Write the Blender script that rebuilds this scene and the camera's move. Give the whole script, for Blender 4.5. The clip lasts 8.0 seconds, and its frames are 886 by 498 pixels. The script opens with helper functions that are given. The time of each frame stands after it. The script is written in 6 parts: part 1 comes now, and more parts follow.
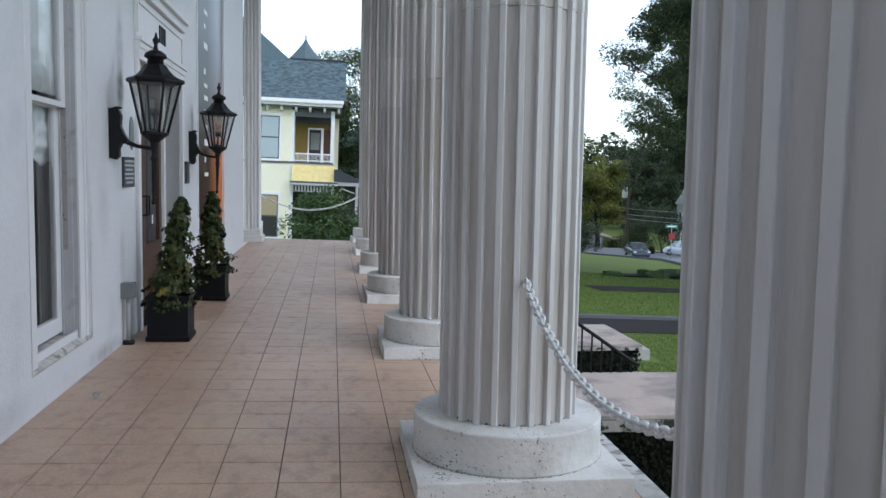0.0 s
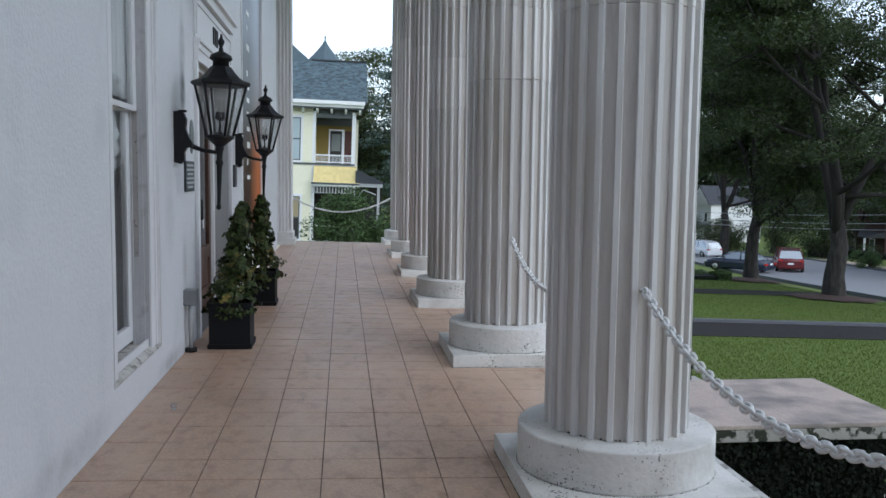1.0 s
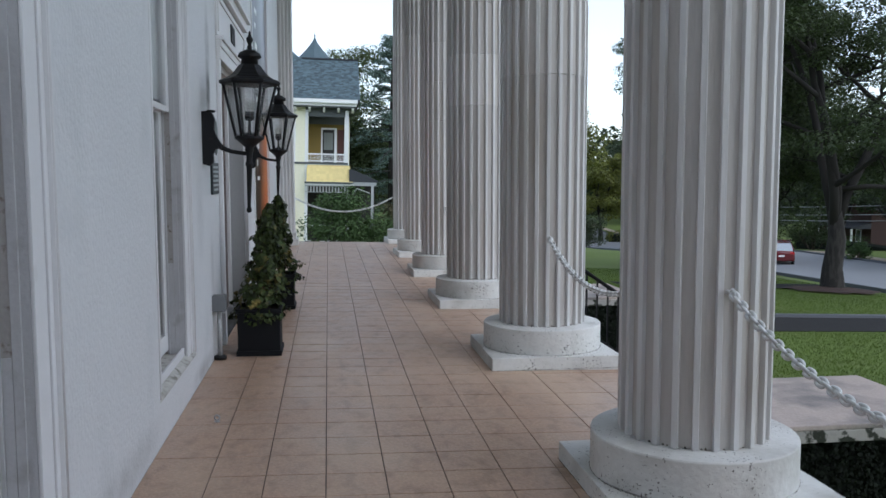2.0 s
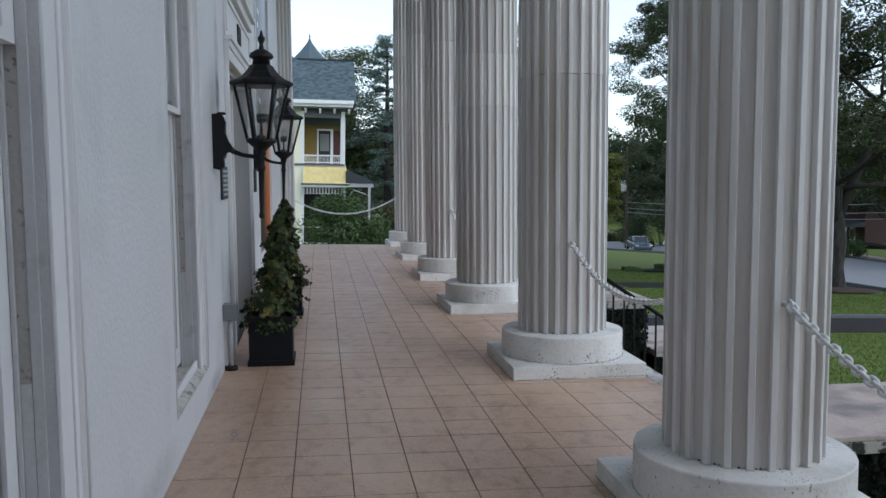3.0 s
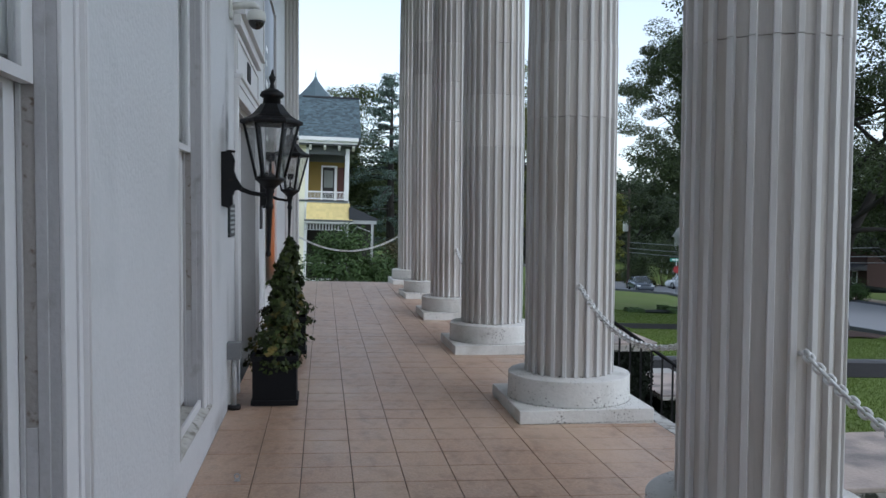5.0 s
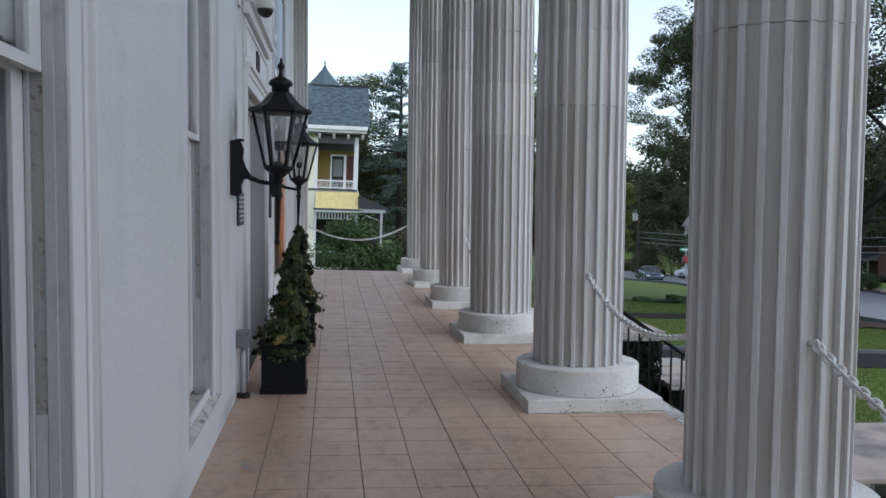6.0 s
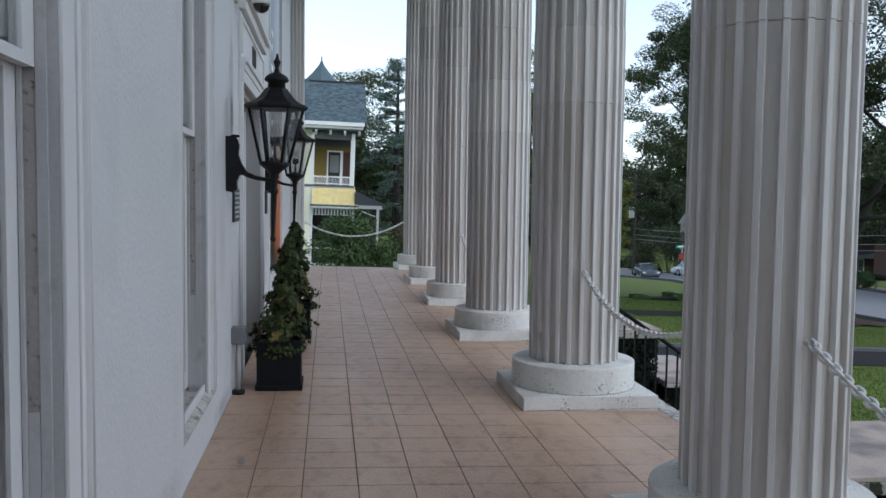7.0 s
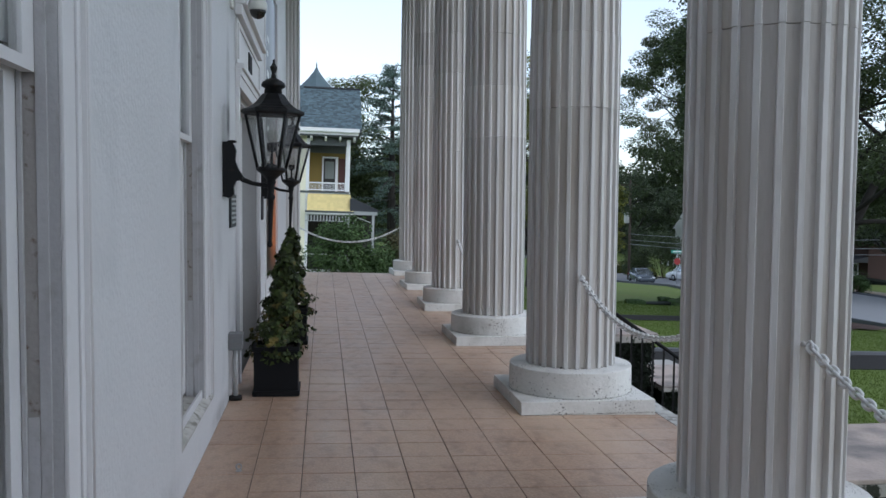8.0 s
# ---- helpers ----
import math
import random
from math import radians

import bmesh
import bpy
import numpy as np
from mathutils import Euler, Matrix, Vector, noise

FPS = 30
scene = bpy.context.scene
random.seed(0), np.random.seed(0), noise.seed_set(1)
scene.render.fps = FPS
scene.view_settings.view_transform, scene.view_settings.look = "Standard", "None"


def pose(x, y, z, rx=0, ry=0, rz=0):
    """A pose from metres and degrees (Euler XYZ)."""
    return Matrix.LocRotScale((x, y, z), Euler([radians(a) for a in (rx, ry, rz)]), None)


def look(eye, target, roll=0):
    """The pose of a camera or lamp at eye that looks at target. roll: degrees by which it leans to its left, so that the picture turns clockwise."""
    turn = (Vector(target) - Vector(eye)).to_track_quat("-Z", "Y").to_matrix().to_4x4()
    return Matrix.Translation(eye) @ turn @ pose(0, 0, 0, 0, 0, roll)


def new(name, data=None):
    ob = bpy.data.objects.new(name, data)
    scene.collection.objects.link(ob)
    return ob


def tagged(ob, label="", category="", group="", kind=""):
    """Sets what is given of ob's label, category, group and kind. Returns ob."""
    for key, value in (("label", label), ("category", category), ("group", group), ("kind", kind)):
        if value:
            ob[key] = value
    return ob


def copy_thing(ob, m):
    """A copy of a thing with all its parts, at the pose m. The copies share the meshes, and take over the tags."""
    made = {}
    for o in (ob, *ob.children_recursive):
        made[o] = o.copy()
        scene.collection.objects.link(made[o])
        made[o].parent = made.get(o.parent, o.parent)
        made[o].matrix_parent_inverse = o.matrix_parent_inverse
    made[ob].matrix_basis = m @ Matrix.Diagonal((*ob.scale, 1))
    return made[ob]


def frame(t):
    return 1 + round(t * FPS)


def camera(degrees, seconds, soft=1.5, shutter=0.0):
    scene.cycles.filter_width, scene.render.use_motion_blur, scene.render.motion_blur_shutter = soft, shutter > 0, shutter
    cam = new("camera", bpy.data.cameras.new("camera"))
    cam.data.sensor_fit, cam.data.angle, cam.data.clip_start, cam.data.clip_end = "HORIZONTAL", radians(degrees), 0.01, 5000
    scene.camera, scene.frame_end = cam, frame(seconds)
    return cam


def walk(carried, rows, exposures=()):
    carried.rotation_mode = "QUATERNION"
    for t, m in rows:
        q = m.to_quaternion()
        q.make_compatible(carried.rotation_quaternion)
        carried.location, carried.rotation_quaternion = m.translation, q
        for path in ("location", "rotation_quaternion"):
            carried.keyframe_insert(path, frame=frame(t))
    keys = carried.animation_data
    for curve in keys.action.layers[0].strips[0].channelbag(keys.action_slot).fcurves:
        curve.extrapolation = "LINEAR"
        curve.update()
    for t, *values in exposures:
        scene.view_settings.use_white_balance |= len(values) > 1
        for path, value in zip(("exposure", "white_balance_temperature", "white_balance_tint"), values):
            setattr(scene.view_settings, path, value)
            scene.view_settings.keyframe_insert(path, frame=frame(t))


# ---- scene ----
cam = camera(54.8, 8.0, soft=1.5)
PATH = [
    (0, (1.779, -1.092, 1.495), (2.037, 0.883, 1.323), 1.0),
    (0.5, (1.526, -1.0, 1.492), (1.764, 0.978, 1.319), 0.8),
    (0.6, (1.483, -0.974, 1.493), (1.716, 1.005, 1.32), 0.76),
    (0.7, (1.442, -0.946, 1.504), (1.663, 1.034, 1.332), 0.74),
    (0.8, (1.403, -0.917, 1.516), (1.609, 1.065, 1.344), 0.72),
    (0.9, (1.364, -0.888, 1.514), (1.584, 1.092, 1.343), 0.71),
    (1, (1.324, -0.862, 1.511), (1.556, 1.117, 1.339), 0.7),
    (1.1, (1.282, -0.838, 1.514), (1.52, 1.14, 1.342), 0.66),
    (1.2, (1.239, -0.817, 1.516), (1.491, 1.16, 1.344), 0.54),
    (1.3, (1.196, -0.796, 1.516), (1.457, 1.179, 1.345), 0.39),
    (1.4, (1.154, -0.776, 1.517), (1.418, 1.199, 1.346), 0.23),
    (1.5, (1.113, -0.755, 1.517), (1.373, 1.22, 1.346), 0.1),
    (1.6, (1.075, -0.732, 1.517), (1.338, 1.243, 1.343), 0.01),
    (1.7, (1.039, -0.707, 1.518), (1.304, 1.268, 1.341), -0.05),
    (2.8, (0.796, -0.416, 1.539), (1.057, 1.559, 1.359), -0.25),
    (2.9, (0.787, -0.396, 1.542), (1.055, 1.578, 1.362), -0.31),
    (3, (0.78, -0.379, 1.546), (1.06, 1.593, 1.368), -0.4),
    (3.5, (0.763, -0.337, 1.565), (1.068, 1.635, 1.43), -0.9),
    (4, (0.751, -0.336, 1.572), (1.066, 1.637, 1.484), -0.6),
    (4.2, (0.75, -0.335, 1.571), (1.057, 1.64, 1.493), -0.41),
    (4.5, (0.748, -0.334, 1.57), (1.045, 1.642, 1.498), 0.0),
    (5, (0.739, -0.337, 1.57), (1.017, 1.642, 1.479), 0.4),
    (5.2, (0.739, -0.337, 1.57), (1.008, 1.643, 1.473), 0.47),
    (6.5, (0.747, -0.323, 1.57), (1.003, 1.656, 1.446), 0.5),
    (7, (0.748, -0.318, 1.573), (1.013, 1.66, 1.448), 0.7),
    (7.5, (0.735, -0.324, 1.571), (1.01, 1.653, 1.451), 0.7),
    (8, (0.734, -0.324, 1.565), (1.01, 1.653, 1.454), 0.5),
]
walk(cam, [(t, look(eye, to, roll)) for t, eye, to, roll in PATH], [(0.0, 0.80, 6000, 12), (1.0, 0.66, 6000, 12), (1.5, 0.60, 6000, 12), (3.0, 0.48, 6000, 12), (4.5, 0.46, 6000, 12), (8.0, 0.46, 6000, 12)])


# ---- world, sun, exposure ----
world = bpy.data.worlds.new("overcast_sky")
scene.world = world
world.use_nodes = True
wn, wl = world.node_tree.nodes, world.node_tree.links
sky = wn.new("ShaderNodeTexSky")
sky.sky_type = "NISHITA"
sky.sun_disc = False
sky.sun_elevation, sky.sun_rotation = radians(45), radians(138)
sky.air_density, sky.dust_density, sky.ozone_density = 1.0, 1.0, 1.5
grey = wn.new("ShaderNodeHueSaturation")
grey.inputs["Saturation"].default_value = 0.42
wl.new(sky.outputs["Color"], grey.inputs["Color"])
tint = wn.new("ShaderNodeMix")            # thin high cloud, a little cyan
tint.data_type, tint.blend_type = "RGBA", "MULTIPLY"
tint.inputs["Factor"].default_value = 1.0
tint.inputs["B"].default_value = (0.92, 0.985, 1.0, 1)
wl.new(grey.outputs["Color"], tint.inputs["A"])
wl.new(tint.outputs["Result"], wn["Background"].inputs["Color"])
wn["Background"].inputs["Strength"].default_value = 0.18
sun_data = bpy.data.lights.new("sun", "SUN")
sun_data.energy, sun_data.angle, sun_data.color = 0.60, radians(85), (1.0, 0.935, 0.88)
sun = new("sun", sun_data)
sun.matrix_basis = look((22, -24, 34), (0, 0, 0))


# ---- materials ----
def mat(name, col, rough=0.6, metal=0.0, vary=0.12, scale=3.0, grain=0.06, bump=0.15, bump_scale=80.0, stain=None,
        stain_scale=1.2, stain_size=(0.55, 0.75), stretch=(1, 1, 1), rnd=0.0, island=0.0, spec=0.5, glossvar=0.1, placed=False, thin=0.0, grime=None, cluster=0.0):
    """A surface with slow and fine variation of colour, relief, and stains of a second colour."""
    m = bpy.data.materials.new(name)
    m.use_nodes = True
    n, l = m.node_tree.nodes, m.node_tree.links
    b = n["Principled BSDF"]
    b.inputs["Metallic"].default_value = metal
    b.inputs["Specular IOR Level"].default_value = spec
    tc = n.new("ShaderNodeTexCoord")
    mp = n.new("ShaderNodeMapping")
    mp.inputs["Scale"].default_value = stretch
    if placed:                            # the pattern runs on from piece to piece
        l.new(n.new("ShaderNodeNewGeometry").outputs["Position"], mp.inputs["Vector"])
    else:
        l.new(tc.outputs["Object"], mp.inputs["Vector"])

    def noisy(sc, detail=4.0):
        t = n.new("ShaderNodeTexNoise")
        t.inputs["Scale"].default_value, t.inputs["Detail"].default_value = sc, detail
        l.new(mp.outputs["Vector"], t.inputs["Vector"])
        return t.outputs["Fac"]

    def maths(op, a, c):
        t = n.new("ShaderNodeMath")
        t.operation = op
        for i, v in enumerate((a, c)):
            if isinstance(v, (int, float)):
                t.inputs[i].default_value = v
            else:
                l.new(v, t.inputs[i])
        return t.outputs[0]

    slow, fine = noisy(scale), noisy(scale * 14, 2.0)
    val = maths("ADD", maths("MULTIPLY", maths("SUBTRACT", slow, 0.5), vary * 2), 1.0)
    val = maths("ADD", val, maths("MULTIPLY", maths("SUBTRACT", fine, 0.5), grain * 2))
    if rnd:
        oi = n.new("ShaderNodeObjectInfo")
        val = maths("ADD", val, maths("MULTIPLY", maths("SUBTRACT", oi.outputs["Random"], 0.5), rnd * 2))
    if island:
        ge = n.new("ShaderNodeNewGeometry")
        val = maths("ADD", val, maths("MULTIPLY", maths("SUBTRACT", ge.outputs["Random Per Island"], 0.5), island * 2))
    hs = n.new("ShaderNodeHueSaturation")
    hs.inputs["Color"].default_value = (*col, 1)
    l.new(val, hs.inputs["Value"])
    colour = hs.outputs["Color"]
    if stain:
        ramp = n.new("ShaderNodeMapRange")
        ramp.inputs["From Min"].default_value, ramp.inputs["From Max"].default_value = stain_size
        spots = noisy(stain_scale, 6.0)
        if cluster:                       # stains gather in some places and leave others clean
            spots = maths("ADD", spots, maths("MULTIPLY", maths("SUBTRACT", noisy(stain_scale * 0.06, 3.0), 0.5), cluster))
        l.new(spots, ramp.inputs["Value"])
        mix = n.new("ShaderNodeMix")
        mix.data_type = "RGBA"
        l.new(ramp.outputs["Result"], mix.inputs["Factor"])
        l.new(colour, mix.inputs["A"])
        mix.inputs["B"].default_value = (*stain, 1)
        colour = mix.outputs["Result"]
    if grime:                             # (colour, scale, from, to, strength) of a second, broader staining
        gr = n.new("ShaderNodeMapRange")
        gr.inputs["From Min"].default_value, gr.inputs["From Max"].default_value, gr.inputs["To Max"].default_value = grime[2:5]
        l.new(noisy(grime[1], 8.0), gr.inputs["Value"])
        gm = n.new("ShaderNodeMix")
        gm.data_type = "RGBA"
        l.new(gr.outputs["Result"], gm.inputs["Factor"])
        l.new(colour, gm.inputs["A"])
        gm.inputs["B"].default_value = (*grime[0], 1)
        colour = gm.outputs["Result"]
    l.new(colour, b.inputs["Base Color"])
    l.new(maths("ADD", maths("MULTIPLY", maths("SUBTRACT", slow, 0.5), glossvar * 2), rough), b.inputs["Roughness"])
    if thin:                              # leaves let some light through
        tl, mx = n.new("ShaderNodeBsdfTranslucent"), n.new("ShaderNodeMixShader")
        mx.inputs["Fac"].default_value = thin
        l.new(colour, tl.inputs["Color"])
        l.new(b.outputs["BSDF"], mx.inputs[1])
        l.new(tl.outputs["BSDF"], mx.inputs[2])
        l.new(mx.outputs["Shader"], n["Material Output"].inputs["Surface"])
    if bump:
        bp = n.new("ShaderNodeBump")
        bp.inputs["Strength"].default_value, bp.inputs["Distance"].default_value = bump, 0.01
        l.new(noisy(bump_scale, 3.0), bp.inputs["Height"])
        l.new(bp.outputs["Normal"], b.inputs["Normal"])
    return m


def glass(name, tint=(0.9, 0.95, 0.95), rough=0.02, haze=0.0):
    m = bpy.data.materials.new(name)
    m.use_nodes = True
    n, l = m.node_tree.nodes, m.node_tree.links
    gl, tr, mx, lw, pw, ad = (n.new("ShaderNodeBsdfGlossy"), n.new("ShaderNodeBsdfTransparent"), n.new("ShaderNodeMixShader"),
                              n.new("ShaderNodeLayerWeight"), n.new("ShaderNodeMath"), n.new("ShaderNodeMath"))
    gl.inputs["Roughness"].default_value = rough
    lw.inputs["Blend"].default_value = 0.5
    pw.operation, ad.operation = "POWER", "MULTIPLY_ADD"
    pw.inputs[1].default_value = 5.0
    ad.inputs[1].default_value, ad.inputs[2].default_value = 0.7, 0.04
    l.new(lw.outputs["Facing"], pw.inputs[0])
    l.new(pw.outputs[0], ad.inputs[0])
    tr.inputs["Color"].default_value = (*tint, 1)
    l.new(ad.outputs[0], mx.inputs["Fac"])
    l.new(tr.outputs["BSDF"], mx.inputs[1])
    l.new(gl.outputs["BSDF"], mx.inputs[2])
    out = mx.outputs["Shader"]
    if haze:                              # mixes a pale translucent share into the pane
        df, mh = n.new("ShaderNodeBsdfTranslucent"), n.new("ShaderNodeMixShader")
        df.inputs["Color"].default_value = (0.7, 0.71, 0.72, 1)
        mh.inputs["Fac"].default_value = haze
        l.new(out, mh.inputs[1])
        l.new(df.outputs["BSDF"], mh.inputs[2])
        out = mh.outputs["Shader"]
    l.new(out, n["Material Output"].inputs["Surface"])
    return m


STUCCO = mat("white_stucco", (0.645, 0.645, 0.655), 0.5, vary=0.06, scale=1.1, grain=0.05, bump=0.6, bump_scale=38,
             stain=(0.52, 0.53, 0.535), stain_scale=1.6, stain_size=(0.58, 0.85))
TRIM = mat("white_painted_wood", (0.69, 0.68, 0.685), 0.5, vary=0.05, scale=4, grain=0.03, bump=0.12, bump_scale=60,
           stain=(0.50, 0.48, 0.45), stain_scale=7, stain_size=(0.66, 0.85))
SILL = mat("weathered_white_sill", (0.52, 0.50, 0.465), 0.8, vary=0.15, scale=6, grain=0.12, bump=0.4, bump_scale=50,
           stain=(0.20, 0.18, 0.15), stain_scale=18, stain_size=(0.54, 0.68), grime=((0.30, 0.28, 0.245), 5.0, 0.45, 0.65, 0.8))
# window paint made greyer, so that the reveals' shade lies in the colour
REVEAL_SHADE = mat("shaded_grey_reveal_paint", (0.45, 0.445, 0.455), 0.65, vary=0.1, scale=4, grain=0.06, bump=0.2, bump_scale=60,
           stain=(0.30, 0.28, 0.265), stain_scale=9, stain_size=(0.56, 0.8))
# brown stains on a base tone lowered to carry the recess shade too
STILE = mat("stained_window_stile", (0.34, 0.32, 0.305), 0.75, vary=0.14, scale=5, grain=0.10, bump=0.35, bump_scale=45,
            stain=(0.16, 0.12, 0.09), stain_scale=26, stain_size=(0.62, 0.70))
EDGE = mat("chipped_dirty_edge_paint", (0.50, 0.495, 0.47), 0.8, vary=0.15, scale=5, grain=0.12, placed=True, bump=0.6, bump_scale=25,
           stain=(0.15, 0.14, 0.125), stain_scale=13, stain_size=(0.50, 0.58), grime=((0.33, 0.32, 0.30), 3.0, 0.42, 0.6, 0.8))
COLUMN = mat("weathered_white_column_paint", (0.625, 0.61, 0.60), 0.75, vary=0.08, scale=1.6, grain=0.05, bump=0.3, bump_scale=60, spec=0.25,
             stain=(0.42, 0.385, 0.34), stain_scale=3.5, stain_size=(0.52, 0.88), stretch=(1, 1, 0.22), rnd=0.09, placed=True)
# flute floors: beige dust, with the recess shade painted in as a darker tone
CHANNEL = mat("dusty_shaded_flute_paint", (0.52, 0.488, 0.462), 0.85, vary=0.12, scale=2.6, grain=0.07, bump=0.3, bump_scale=60, spec=0.15,
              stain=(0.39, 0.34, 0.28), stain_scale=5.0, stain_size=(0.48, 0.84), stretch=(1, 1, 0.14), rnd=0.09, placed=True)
BASE = mat("white_base_paint_chipped", (0.63, 0.62, 0.595), 0.7, vary=0.10, scale=3, grain=0.09, spec=0.3, placed=True, bump=0.5, bump_scale=28,
           stain=(0.12, 0.11, 0.10), stain_scale=70, stain_size=(0.655, 0.69), cluster=0.40, grime=((0.38, 0.365, 0.33), 3.6, 0.50, 0.78, 0.7))
# near-black crumbs: some dirt, some standing in for shade in the joints
GRIT_SHADE = mat("dark_grit_and_crevice_shade", (0.10, 0.085, 0.065), 0.95, vary=0.3, scale=20, bump=0.0, island=0.5)
TILE = mat("terracotta_tile", (0.41, 0.272, 0.19), 0.42, vary=0.13, scale=4.5, grain=0.32, bump=0.35, bump_scale=70,
           stain=(0.24, 0.15, 0.09), stain_scale=11.0, stain_size=(0.50, 0.80), rnd=0.03, glossvar=0.2, placed=True, stretch=(1, 0.6, 1), spec=0.8, grime=((0.55, 0.40, 0.28), 1.3, 0.48, 0.72, 0.65))
GROUT = mat("dark_grout", (0.10, 0.078, 0.062), 0.9)
IRON = mat("black_iron", (0.007, 0.007, 0.008), 0.5, vary=0.3, scale=12, bump=0.2, bump_scale=90, stain=(0.03, 0.02, 0.015),
           stain_scale=14, stain_size=(0.6, 0.8), spec=0.25)
GLASS = glass("clear_glass", (0.94, 0.95, 0.95))
LANTERN_GLASS = glass("lantern_glass", (0.92, 0.92, 0.91), 0.06, 0.16)
CHAIN = mat("white_chain_paint", (0.66, 0.66, 0.66), 0.45, vary=0.1, scale=30, bump=0.1, stain=(0.3, 0.29, 0.28),
            stain_scale=40, stain_size=(0.6, 0.8))
POT = mat("black_planter", (0.005, 0.0055, 0.007), 0.6, spec=0.2, vary=0.2, scale=6, bump=0.1)
SOIL = mat("potting_soil", (0.03, 0.02, 0.015), 0.95, bump=0.6, bump_scale=40)
IVY = mat("ivy_leaf", (0.032, 0.046, 0.012), 0.55, vary=0.25, scale=6, grain=0.1, bump=0.0, island=0.65, spec=0.22,
          stain=(0.15, 0.115, 0.03), stain_scale=9, stain_size=(0.54, 0.68))
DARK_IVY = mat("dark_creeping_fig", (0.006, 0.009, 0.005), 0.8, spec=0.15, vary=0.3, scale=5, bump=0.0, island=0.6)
STEM = mat("brown_stem", (0.07, 0.05, 0.035), 0.8)
CONCRETE = mat("weathered_pink_concrete", (0.43, 0.355, 0.315), 0.75, vary=0.22, scale=3.0, grain=0.15, bump=0.4, bump_scale=35,
               stain=(0.20, 0.18, 0.17), stain_scale=2.6, stain_size=(0.46, 0.66))
PALE_CONCRETE = mat("pale_concrete", (0.38, 0.37, 0.35), 0.8, vary=0.15, scale=1.2, bump=0.4, bump_scale=30)
MOSSY = mat("mossy_edge", (0.33, 0.31, 0.285), 0.85, vary=0.3, scale=6, bump=0.6, bump_scale=25,
            stain=(0.022, 0.026, 0.016), stain_scale=15, stain_size=(0.50, 0.58))
STEP = mat("dark_steps", (0.05, 0.048, 0.045), 0.8, vary=0.25, scale=3, bump=0.3)
GRASS = mat("lawn", (0.086, 0.130, 0.011), 0.9, vary=0.22, scale=0.35, grain=0.15, bump=0.4, bump_scale=16,
            stain=(0.11, 0.125, 0.03), stain_scale=0.5, stain_size=(0.5, 0.8))
BLADE = mat("grass_blade", (0.078, 0.126, 0.006), 0.7, vary=0.2, scale=0.5, bump=0.0, island=0.1)
ASPHALT = mat("asphalt", (0.028, 0.0265, 0.026), 0.95, vary=0.2, scale=0.8, bump=0.4, bump_scale=50, spec=0.15, glossvar=0.0)
ROADWAY = mat("worn_street_asphalt", (0.21, 0.215, 0.225), 0.7, vary=0.12, scale=0.25, bump=0.3, bump_scale=30)
KERB = mat("grey_kerb", (0.095, 0.10, 0.11), 0.8, vary=0.15, scale=2, bump=0.3)
MULCH = mat("pine_mulch", (0.055, 0.028, 0.02), 0.95, vary=0.3, scale=2, bump=0.8, bump_scale=25)
LIMB_BARK = mat("limb_bark", (0.021, 0.018, 0.016), 0.95, vary=0.2, scale=3, bump=0.6, bump_scale=18)
BARK = mat("tree_bark", (0.019, 0.016, 0.014), 0.95, vary=0.25, scale=2, bump=1.0, bump_scale=22, stretch=(1, 1, 0.25), stain=(0.042, 0.037, 0.032), stain_scale=9, stain_size=(0.45, 0.6))
LEAF = mat("oak_leaf", (0.056, 0.080, 0.030), 0.5, vary=0.25, scale=0.3, bump=0.0, island=0.5, thin=0.4)
GARDEN_LEAF = mat("garden_tree_leaf", (0.085, 0.115, 0.045), 0.55, vary=0.25, scale=0.3, bump=0.0, island=0.45, thin=0.4)
LEAF_LIGHT = mat("light_green_leaf", (0.15, 0.165, 0.03), 0.55, vary=0.2, scale=0.3, bump=0.0, island=0.4, thin=0.35)
LEAF_FAR = mat("far_leaf", (0.042, 0.062, 0.026), 0.6, vary=0.25, scale=0.12, bump=0.0, island=0.5, thin=0.35)
CEDAR = mat("cedar_needles", (0.11, 0.165, 0.135), 0.6, thin=0.3, vary=0.2, scale=0.3, bump=0.0, island=0.4)
SHRUB = mat("shrub_leaf", (0.078, 0.128, 0.046), 0.6, vary=0.25, scale=0.9, bump=0.0, island=0.4, thin=0.25, spec=0.25)
SHRUB_BROWN = mat("brownish_shrub_leaf", (0.11, 0.098, 0.048), 0.6, vary=0.25, scale=0.9, bump=0.0, island=0.4, thin=0.25, spec=0.25)
SIDING = mat("cream_clapboard", (0.84, 0.81, 0.62), 0.6, vary=0.05, scale=0.8, bump=0.1)
YELLOW = mat("yellow_shingle", (0.78, 0.63, 0.27), 0.6, vary=0.1, scale=1.0, bump=0.1, island=0.06)
MUSTARD = mat("mustard_wall", (0.22, 0.15, 0.03), 0.7, vary=0.1)
# white porch wood, its shade under the roof painted in as grey
PORCH_SHADED = mat("shaded_porch_paint", (0.43, 0.44, 0.44), 0.6, vary=0.08, scale=2, bump=0.05)
WHITE_WOOD = mat("white_house_trim", (0.82, 0.82, 0.80), 0.5, vary=0.04, scale=2, bump=0.05)
DARK_TRIM = mat("dark_green_grey_trim", (0.09, 0.10, 0.10), 0.55)
SLATE = mat("grey_shingle", (0.080, 0.115, 0.130), 0.85, vary=0.15, scale=0.6, grain=0.15, bump=0.4, bump_scale=10, island=0.4)
DARK_ROOF = mat("dark_roofing", (0.045, 0.048, 0.055), 0.8, vary=0.15, scale=1.5)
PANE_BLUE = mat("blue_grey_pane", (0.44, 0.52, 0.54), 0.15, vary=0.04, bump=0.0, spec=0.6)
